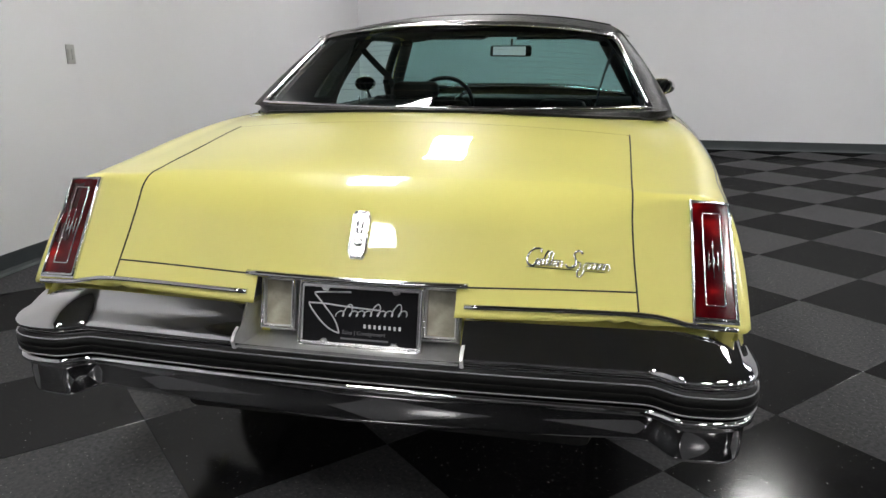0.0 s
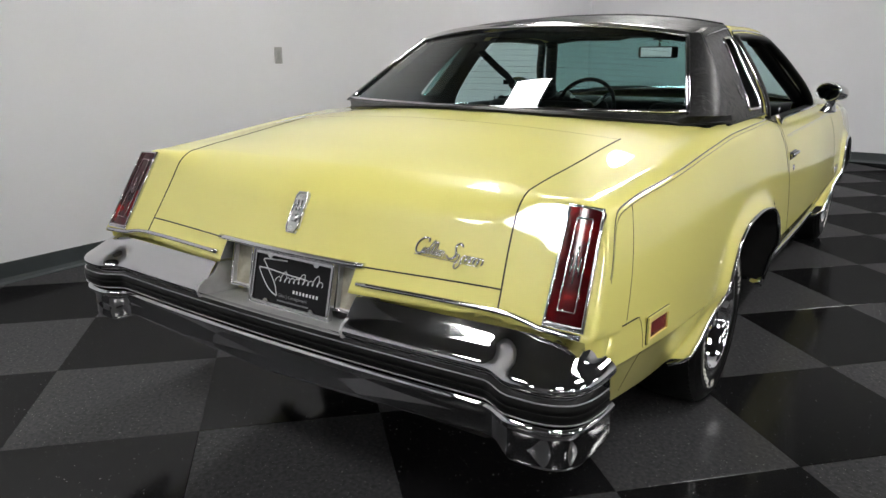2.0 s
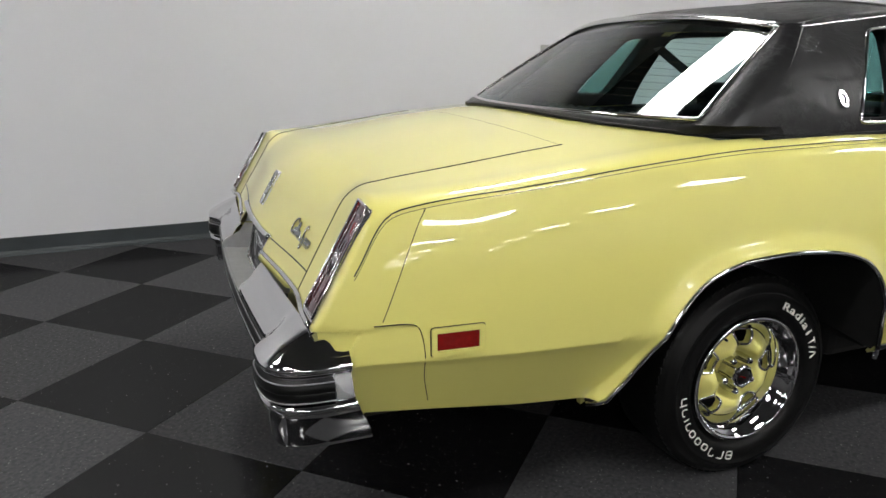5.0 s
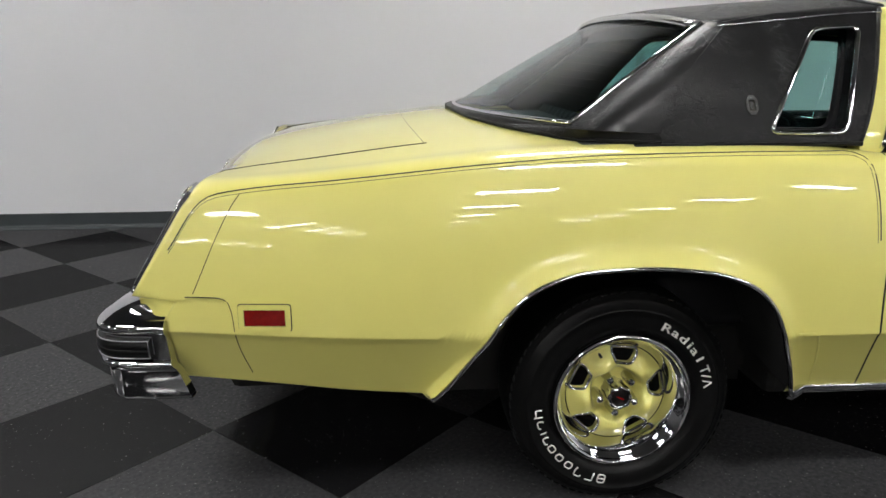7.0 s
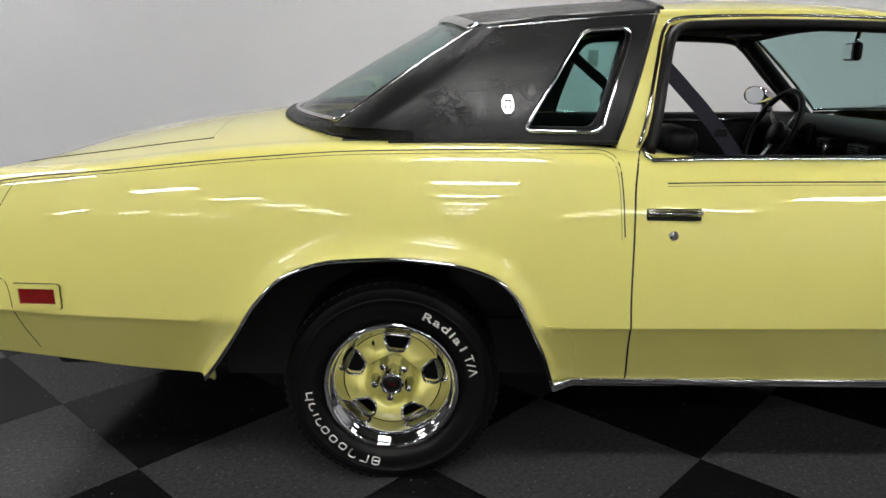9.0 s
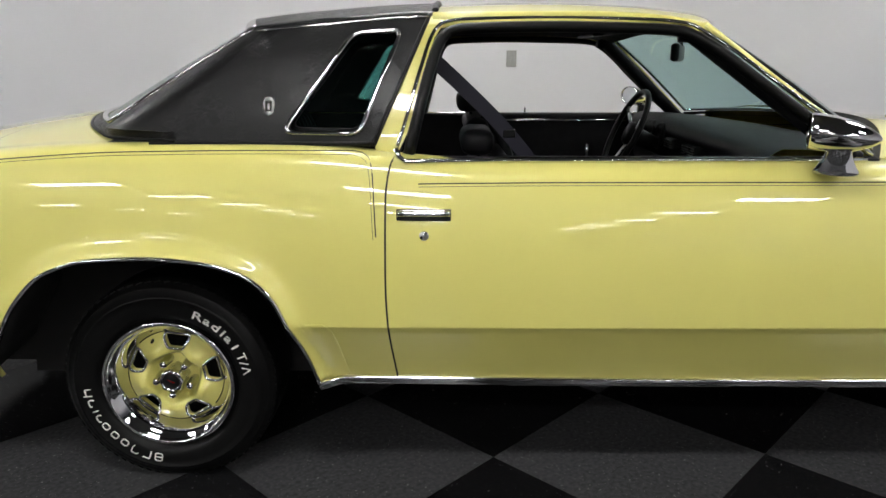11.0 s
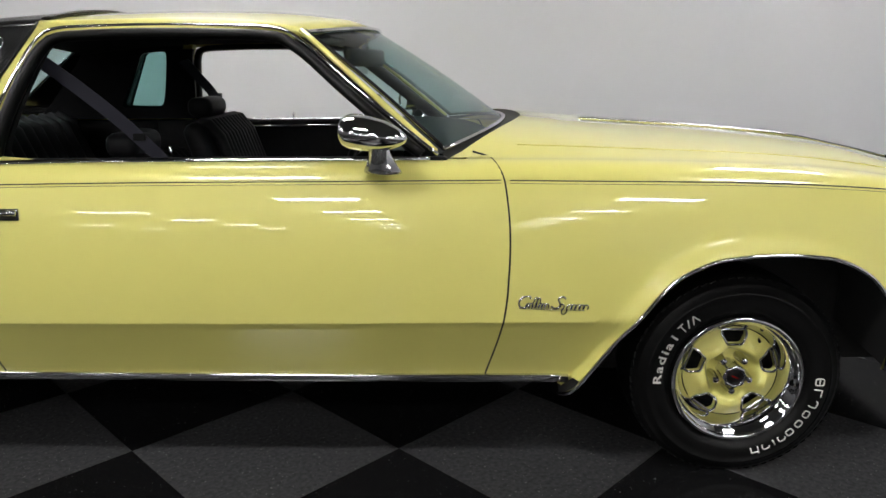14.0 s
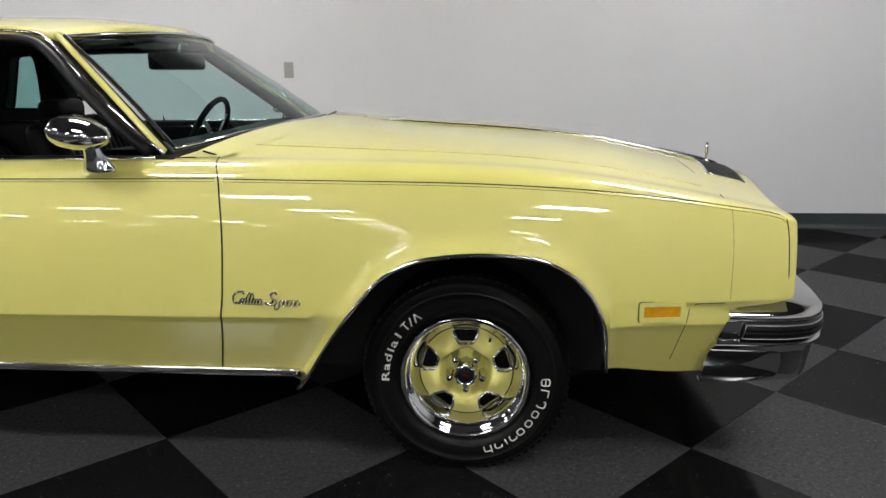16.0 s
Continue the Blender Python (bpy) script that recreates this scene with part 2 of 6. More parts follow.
def tube(bm, pts, r, n=8, closed=False, flat=1.0, up=(0, 0, 1), shape=None):
    """A bar swept along points. flat: its height across 'up' over its width. shape: (side, up) outline in its place."""
    pts = [Vector(p) for p in pts]
    up = Vector(up)
    prof = shape or [(r * math.cos(a), r * flat * math.sin(a)) for a in (2 * math.pi * k / n for k in range(n))]
    rings = []
    m = len(pts)
    for i, p in enumerate(pts):
        a = pts[(i - 1) % m] if closed or i > 0 else p
        b = pts[(i + 1) % m] if closed or i < m - 1 else p
        d = (b - a).normalized()
        s = d.cross(up)
        s = s.normalized() if s.length > 1e-6 else Vector((1, 0, 0))
        u = s.cross(d).normalized()
        rings.append([bm.verts.new(p + s * x + u * y) for x, y in prof])
    k = len(prof)
    for i in range(m if closed else m - 1):
        for j in range(k):
            bm.faces.new((rings[i][j], rings[(i + 1) % m][j], rings[(i + 1) % m][(j + 1) % k], rings[i][(j + 1) % k]))
    if not closed:
        bm.faces.new(rings[0])
        bm.faces.new(list(reversed(rings[-1])))
    bmesh.ops.recalc_face_normals(bm, faces=bm.faces)


def revolve(bm, prof, n=64, axis="y", centre=(0, 0, 0), closed=False):
    """prof: (radius, along)."""
    c = Vector(centre)

    def place(i, j):
        a = 2 * math.pi * i / n
        r, h = prof[j]
        if axis == "y":
            return c + Vector((r * math.cos(a), h, r * math.sin(a)))
        return c + Vector((r * math.cos(a), r * math.sin(a), h))
    grid(bm, place, n, len(prof), closed_u=True, closed_v=closed)
    bmesh.ops.remove_doubles(bm, verts=bm.verts, dist=1e-6)
    bmesh.ops.recalc_face_normals(bm, faces=bm.faces)


def line_pts(knots, n=24):
    """Evenly spaced smooth curve through a few 3D knots."""
    ks = [Vector(k) for k in knots]
    d = [0.0]
    for a, b in zip(ks, ks[1:]):
        d.append(d[-1] + (b - a).length)
    cs = [[(t, k[c]) for t, k in zip(d, ks)] for c in range(3)]
    return [Vector([interp(d[-1] * i / (n - 1), c) for c in cs]) for i in range(n)]


def plate(bm, outline, holes, to3d, thick, levels=0):
    """A flat panel with holes in (a, b) coordinates, laid by to3d(a, b, depth) and given thickness."""
    def loop(pts):
        vs = [bm.verts.new((a, b, 0)) for a, b in pts]
        return [bm.edges.new((vs[i], vs[(i + 1) % len(vs)])) for i in range(len(vs))]
    edges = []
    for p in [outline, *holes]:
        edges += loop(p)
    bmesh.ops.triangle_fill(bm, use_beauty=True, use_dissolve=False, edges=edges)
    if levels:
        lo, hi = min(b for a, b in outline), max(b for a, b in outline)
        for k in range(1, levels):
            bmesh.ops.bisect_plane(bm, geom=bm.verts[:] + bm.edges[:] + bm.faces[:], plane_co=(0, lo + (hi - lo) * k / levels, 0), plane_no=(0, 1, 0))
    fs = list(bm.faces)
    r = bmesh.ops.extrude_face_region(bm, geom=fs)
    top = {v for v in r["geom"] if isinstance(v, bmesh.types.BMVert)}
    for v in bm.verts:
        v.co = to3d(v.co.x, v.co.y, 0.0 if v in top else thick)
    bmesh.ops.recalc_face_normals(bm, faces=bm.faces)


def rounded(pts, r, n=5):
    """A polygon with rounded corners."""
    out = []
    m = len(pts)
    for i, p in enumerate(pts):
        p = Vector(p)
        a, b = Vector(pts[i - 1]), Vector(pts[(i + 1) % m])
        rr = min(r, (a - p).length * 0.45, (b - p).length * 0.45)
        s, e = p + (a - p).normalized() * rr, p + (b - p).normalized() * rr
        for k in range(n + 1):
            t = k / n
            out.append(tuple((1 - t) ** 2 * s + 2 * t * (1 - t) * p + t * t * e))
    return out


# ---- the room ----
def build_room():
    t = 0.2
    for name, x0, x1, y0, y1 in (("wall_side", ROOM_X0 - t, ROOM_X1 + t, ROOM_Y1, ROOM_Y1 + t), ("wall_far", ROOM_X1, ROOM_X1 + t, ROOM_Y0, ROOM_Y1),
                                 ("wall_open_side", ROOM_X0 - t, ROOM_X1 + t, ROOM_Y0 - t, ROOM_Y0), ("wall_back", ROOM_X0 - t, ROOM_X0, ROOM_Y0, ROOM_Y1)):
        bm = bmesh.new()
        box(bm, x0, x1, y0, y1, 0, ROOM_H)
        if name in ("wall_side", "wall_far"):
            tagged(add_mesh(name, bm, WALL, smooth=False), "plain painted showroom wall in pale grey white", "wall", kind="structure")
        else:
            # added out of view; the dark colour stands in for a dim open hall
            tagged(add_mesh(name, bm, FAR_WALL, smooth=False), "unseen dark wall added to stand in for the dim hall", "wall", kind="structure")
    # unseen ceiling, kept dark and high to shape what the chrome mirrors
    bm = bmesh.new()
    box(bm, ROOM_X0 - t, ROOM_X1 + t, ROOM_Y0 - t, ROOM_Y1 + t, ROOM_H, ROOM_H + 0.2)
    tagged(add_mesh("ceiling", bm, CEIL, smooth=False), "plain dark grey showroom ceiling, out of view", "ceiling", kind="structure")
    # cove base: a toe that flares out to the floor
    for name, along in (("baseboard_side", "x"), ("baseboard_far", "y")):
        bm = bmesh.new()
        prof = [(0, 0.115), (0.004, 0.117), (0.007, 0.113), (0.008, 0.03), (0.014, 0.012), (0.03, 0.003), (0.03, 0.0), (0, 0)]
        if along == "x":
            pts = [(x, ROOM_Y1 - d, z) for x in (ROOM_X0, ROOM_X1 - 0.031) for d, z in prof]
        else:
            pts = [(ROOM_X1 - d, y, z) for y in (ROOM_Y0, ROOM_Y1) for d, z in prof]
        vs = [bm.verts.new(p) for p in pts]
        n = len(prof)
        for j in range(n):
            bm.faces.new((vs[j], vs[(j + 1) % n], vs[n + (j + 1) % n], vs[n + j]))
        bm.faces.new(vs[:n])
        bm.faces.new(vs[n:])
        bmesh.ops.recalc_face_normals(bm, faces=bm.faces)
        tagged(add_mesh(name, bm, BASE, smooth=False), "dark grey rubber cove base along the wall", "baseboard", kind="structure")


build_room()


def build_switch():
    s = thing("light_switch", "grey wall switch plate with two rockers", "light switch", (1.305, ROOM_Y1, 1.225))
    bm = bmesh.new()
    box(bm, -0.037, 0.037, -0.007, 0.0, -0.06, 0.06, 0.003)
    part("cover_plate", bm, SWITCHPLATE, s, smooth=False)
    for x in (-0.016, 0.016):
        bm = bmesh.new()
        box(bm, x - 0.011, x + 0.011, -0.012, -0.006, -0.032, 0.032, 0.002)
        part("rocker", bm, SWITCHPLATE, s, smooth=False)


build_switch()


def build_lights():
    first = None
    for ix in range(-3, 3):
        for iy in range(-6, 1):
            x, y = 0.5 + ix * 4.2, 1.0 + iy * 3.66
            if not (ROOM_X0 + 0.7 < x < ROOM_X1 - 0.7 and ROOM_Y0 + 0.4 < y < ROOM_Y1 - 0.4):
                continue
            if first is None:
                first = thing("ceiling_light", "lit rectangular panel light hung from the ceiling", "ceiling light", (x, y, LAMP_H), "ceiling panel lights")
                bm = bmesh.new()
                for a in ((-0.56, 0.56, -0.28, -0.25), (-0.56, 0.56, 0.25, 0.28), (-0.56, -0.53, -0.25, 0.25), (0.53, 0.56, -0.25, 0.25)):
                    box(bm, *a, -0.03, 0.0)
                part("frame", bm, DULLCHROME, first, smooth=False)
                for hx in (-0.5, 0.5):
                    bm = bmesh.new()
                    tube(bm, [(hx, 0, -0.01), (hx, 0, ROOM_H - LAMP_H)], 0.006, 6, up=(1, 0, 0))
                    part("hanger", bm, DULLCHROME, first)
                bm = bmesh.new()
                box(bm, -0.56, 0.56, -0.28, 0.28, 0.001, 0.02)
                part("housing", bm, DULLCHROME, first, smooth=False)
                bm = bmesh.new()
                box(bm, -0.53, 0.53, -0.25, 0.25, -0.02, -0.005)
                part("diffuser", bm, LAMP, first, smooth=False)
            else:
                copy_thing(first, pose(x, y, LAMP_H))


build_lights()


# ---- the car ----
WHEELBASE, TYRE_R, HUB_Z = 2.85, 0.315, 0.305
car = thing("car", "pale yellow two-door seventies coupe with a black vinyl half roof", "car")

WIDTH = [(-1.26, 0.892), (-0.95, 0.922), (-0.4, 0.94), (0.6, 0.952), (1.5, 0.958), (2.2, 0.95), (2.85, 0.938), (3.4, 0.912), (3.78, 0.878)]
PINZ = [(-1.26, 0.868), (-1.0, 0.893), (-0.34, 0.946), (0.1, 0.953), (0.5, 0.95), (0.75, 0.912), (1.0, 0.905), (2.1, 0.905), (2.85, 0.888), (3.43, 0.842), (3.6, 0.815), (3.78, 0.775)]
TOPZ = [(-1.26, 0.905), (-1.2, 0.928), (-1.08, 0.952), (-0.9, 0.978), (-0.6, 1.02), (-0.35, 1.042), (0.3, 1.05), (2.0, 1.05), (2.3, 1.026), (2.53, 1.006), (2.98, 0.974), (3.3, 0.938), (3.42, 0.908),
        (3.52, 0.878), (3.62, 0.851), (3.7, 0.832), (3.78, 0.808)]


def eased(table):
    """The same line with its corners rounded off."""
    us = np.arange(-1.28, 3.81, 0.02)
    v = np.array([interp(u, table) for u in us])
    for _ in range(4):
        w = v.copy()
        for k in range(1, len(v) - 1):
            r = min(5, k, len(v) - 1 - k)
            w[k] = v[k - r:k + r + 1].mean()
        v = w
    return v.tolist()


def along(u, line):
    """A place on such a line."""
    f = clamp((u + 1.28) / 0.02, 0.0, len(line) - 1.001)
    k = int(f)
    t = f - k
    a, b, c, d = (line[min(max(k + e, 0), len(line) - 1)] for e in (-1, 0, 1, 2))
    return b + 0.5 * t * (c - a + t * (2 * a - 5 * b + 4 * c - d + t * (3 * (b - c) + d - a)))


WIDTH, PINZ = eased(WIDTH), eased(PINZ)
ARCH_R = [(-0.52, 0.345), (-0.481, 0.396), (-0.41, 0.498), (-0.341, 0.6), (-0.259, 0.671), (-0.134, 0.706), (0.009, 0.712), (0.154, 0.7), (0.276, 0.663), (0.343, 0.601), (0.383, 0.515), (0.425, 0.42), (0.45, 0.335)]
ARCH_F = [(2.345, 0.27), (2.372, 0.3), (2.45, 0.422), (2.533, 0.538), (2.633, 0.646), (2.759, 0.695), (2.897, 0.705), (3.034, 0.695), (3.14, 0.652), (3.212, 0.57), (3.246, 0.476), (3.258, 0.35)]
U0, U1 = -1.255, 3.77


def arch_z(u):
    if ARCH_R[0][0] < u < ARCH_R[-1][0]:
        return interp(u, ARCH_R)
    if ARCH_F[0][0] < u < ARCH_F[-1][0]:
        return interp(u, ARCH_F)
    return 0.0


def bottom_z(u):
    return max(sill_z(u), arch_z(u))


def sill_z(u):
    return interp(u, [(-1.26, 0.412), (-1.0, 0.392), (-0.52, 0.345), (0.45, 0.324), (2.34, 0.314), (3.25, 0.342), (3.6, 0.32), (3.78, 0.32)])


def arch_line(knots):
    """A fine line along a wheel opening's edge."""
    a, b = knots[0][0], knots[-1][0]
    return [(a + (b - a) * k / 90, interp(a + (b - a) * k / 90, knots)) for k in range(91)]


ARCH_PTS = np.array(arch_line(ARCH_R) + arch_line(ARCH_F))
ARCH_A = np.delete(ARCH_PTS, [90, 181], axis=0)
ARCH_D = np.delete(np.diff(ARCH_PTS, axis=0), 90, axis=0)
ARCH_L = (ARCH_D ** 2).sum(axis=1)


def arch_gap(u, z):
    """How far a place on the flank lies from the nearer wheel opening."""
    ap = np.array((u, z)) - ARCH_A
    t = np.clip((ap * ARCH_D).sum(axis=1) / ARCH_L, 0, 1)
    return float(np.sqrt((((ap - ARCH_D * t[:, None]) ** 2).sum(axis=1)).min()))


RISE = eased([(-1.26, 0.05), (-1.1, 0.043), (-0.8, 0.033), (-0.55, 0.036), (-0.3, 0.05), (3.0, 0.05), (3.5, 0.024), (3.78, 0.014)])


def rise(u):
    """How far the shoulder climbs above the pinstripe."""
    return along(u, RISE)


def crown(u):
    return 2.0 + 0.9 * smooth01((u - 1.0) / 1.0)


def crease_z(u):
    return 0.515 + 0.045 * clamp(-u / 1.2) - 0.02 * smooth01((u - 2.7) / 0.5)


LEAN = [(0.0, 0.46), (0.045, 0.36), (0.085, 0.25), (0.135, 0.17), (0.175, 0.13), (0.3, 0.05), (0.39, 0.01), (0.43, 0.0)]
TUCK_STEP = 0.43 / 172
TUCK = [0.0]
for _k in range(172):
    TUCK.append(TUCK[-1] + TUCK_STEP * interp(0.43 - TUCK_STEP * (_k + 0.5), LEAN))
TUCK.reverse()


def tuck(q):
    """How far the flank has leaned in at a depth q below the pinstripe."""
    f = clamp(q, 0.0, 0.4299) / TUCK_STEP
    k = int(f)
    return TUCK[k] + (TUCK[k + 1] - TUCK[k]) * (f - k)


def lean_share(u):
    """The flank leans in less towards both ends."""
    return 1 - 0.28 * smooth01((-0.9 - u) / 0.34) - 0.35 * smooth01((u - 3.3) / 0.45)


def first_turn(u):
    """How fast the shoulder sets off inwards, in step with the flank below it."""
    return min(0.9, 0.46 * lean_share(u) * 2.2 * rise(u) / 0.115)


def side_y(u, z):
    """Half the body's width at a height."""
    w = along(u, WIDTH) + 0.012 * lean_share(u)
    zp = along(u, PINZ)
    if z > zp:
        a = 1 - (1 - clamp((z - zp) / rise(u))) ** (1 / 2.2)
        c = first_turn(u)
        return side_y(u, zp) - 0.115 * (c * a + (1 - c) * a * a)
    zc = crease_z(u)
    g = arch_gap(u, z)
    if z <= zc:
        y = w - (0.004 * clamp((zc - z) / 0.006) + 0.085 * clamp((zc - z) / 0.185, 0, 2)) * smooth01((g + 0.025) / 0.05)
    else:
        y = w - (tuck(zp - z) - tuck(zp - zc)) * lean_share(u)
    return y + 0.019 * math.exp(-(g / 0.036) ** 2) * (1 - 0.6 * smooth01((zc - z + 0.03) / 0.1))


def shear(u, z):
    s = clamp((-0.5 - u) / 0.7)
    return 0.6 * s * s * (z - 0.665)


def belly(u, y):
    """The tail bows out a little across its middle, and the nose more."""
    back = smooth01((-0.6 - u) / 0.6) * 0.045 * (1 - smooth01(abs(y) / 0.72))
    nose = smooth01((u - 3.2) / 0.5) * 0.095 * (1 - smooth01(abs(y) / 0.78))
    return nose - back


SIDE_N, TOP_N = 44, 34


def half_section(u):
    """(y, z) from the sill up over the shoulder to the middle."""
    pts = []
    zb, zp = bottom_z(u), along(u, PINZ)
    low = max(min(0.72, zp - 0.05), min(zb + 0.05, zp - 0.02))
    n1 = 28
    zc = crease_z(u) + 0.75 * max(0.0, zb - max(0.36, sill_z(u)))
    if zc > low - 0.03:
        zc = (zb + low) / 2
    for k in range(n1):
        if k < 11:
            z = zb + (zc - 0.006 - zb) * k / 11
        elif k == 11:
            z = zc - 0.006
        elif k == 12:
            z = zc
        elif k == 13:
            z = zc + 0.004
        elif k < 23:
            z = zc + 0.004 + (min(max(zc + 0.01, 0.645), low - 0.008) - zc - 0.004) * (k - 13) / 10
        else:
            z0 = min(max(zc + 0.01, 0.645), low - 0.008)
            z = z0 + (low - z0) * (k - 22) / 6
        pts.append((side_y(u, z), z))
    for k in range(SIDE_N - n1 + 1):
        z = low + (zp - low) * k / (SIDE_N - n1)
        pts.append((side_y(u, z), z))
    y0 = pts[-1][0]
    ysh, zsh = y0 - 0.115, zp + rise(u)
    c1 = first_turn(u)
    for k in range(1, 8):
        a = k / 7
        pts.append((y0 + (ysh - y0) * (c1 * a + (1 - c1) * a * a), zp + (zsh - zp) * (1 - (1 - a) ** 2.2)))
    zc = interp(u, TOPZ)
    m = TOP_N - 7
    for k in range(1, m + 1):
        a = k / m
        y = ysh * (1 - a)
        pts.append((y, zsh + (zc - zsh) * (1 - (y / ysh) ** crown(u))))
    return pts


def top_z(u, y):
    zp = along(u, PINZ)
    ysh, zsh, zc = side_y(u, zp) - 0.115, zp + rise(u), interp(u, TOPZ)
    return zsh + (zc - zsh) * (1 - clamp(abs(y) / ysh) ** crown(u))


def shoulder_z(u, y):
    """Height of the body over a place near its side."""
    zp = along(u, PINZ)
    f = clamp((side_y(u, zp) - y) / 0.115)
    c = first_turn(u)
    a = clamp((-c + math.sqrt(c * c + 4 * (1 - c) * f)) / (2 * (1 - c)))
    return zp + rise(u) * (1 - (1 - a) ** 2.2)


def under_cut(u, z):
    """Below the lamps and below the nose the panels stop short behind the bumpers."""
    back = 0.11 * clamp((-0.75 - u) / 0.5) * smooth01((0.65 - z) / 0.01)
    nose = 0.15 * clamp((u - 3.25) / 0.5) * smooth01((0.565 - z) / 0.02)
    return back - nose


def body_place(u, y, z):
    return Vector((u + shear(u, max(z, 0.6)) + belly(u, y) + under_cut(u, z), y, z))


def on_side(x, z, out=0.0):
    """A place on the right flank."""
    u = x
    for _ in range(5):
        u = x - shear(u, max(z, 0.6)) - under_cut(u, z)
    return Vector((x, -side_y(u, z) - out, z))


def on_top(x, y, out=0.0):
    u = x
    for _ in range(4):
        z = top_z(u, y)
        u = x - shear(u, z) - belly(u, y)
    return Vector((x, y, top_z(u, y) + out))


REAR_R = 0.014


def edge_r(y):
    """The tail's top edge is broad across the lid and tight over the lamps."""
    return REAR_R + 0.06 * (1 - smooth01((abs(y) - 0.55) / 0.16))


def tail_u(u, y):
    r = edge_r(y)
    if u >= U0 + 0.1 or u < U0 + REAR_R:
        return u
    return U0 + r + (u - U0 - REAR_R) * (0.1 - r) / (0.1 - REAR_R)


def tail_edge(y, a):
    """A place on the rounded top edge of the tail; a from 0 on the deck to a quarter turn on the face."""
    r = edge_r(y)
    u = U0 + r * (1 - math.sin(a))
    return body_place(u, y, top_z(u, y) - r * (1 - math.cos(a)))


def on_rear(y, z, out=0.0):
    p = body_place(U0, y, z)
    return p + Vector((-0.86, 0, 0.5)) * out


def stations():
    us = set()
    for a, b, s in ((U0, -0.55, 0.03), (-0.56, 0.48, 0.012), (0.49, 2.33, 0.035), (2.335, 3.262, 0.012), (3.27, U1, 0.02)):
        n = max(2, round((b - a) / s))
        us |= {round(a + (b - a) * k / n, 4) for k in range(n + 1)}
    for k in (*ARCH_R, *ARCH_F):
        us.add(round(k[0], 4))
    us = sorted(us)
    return us


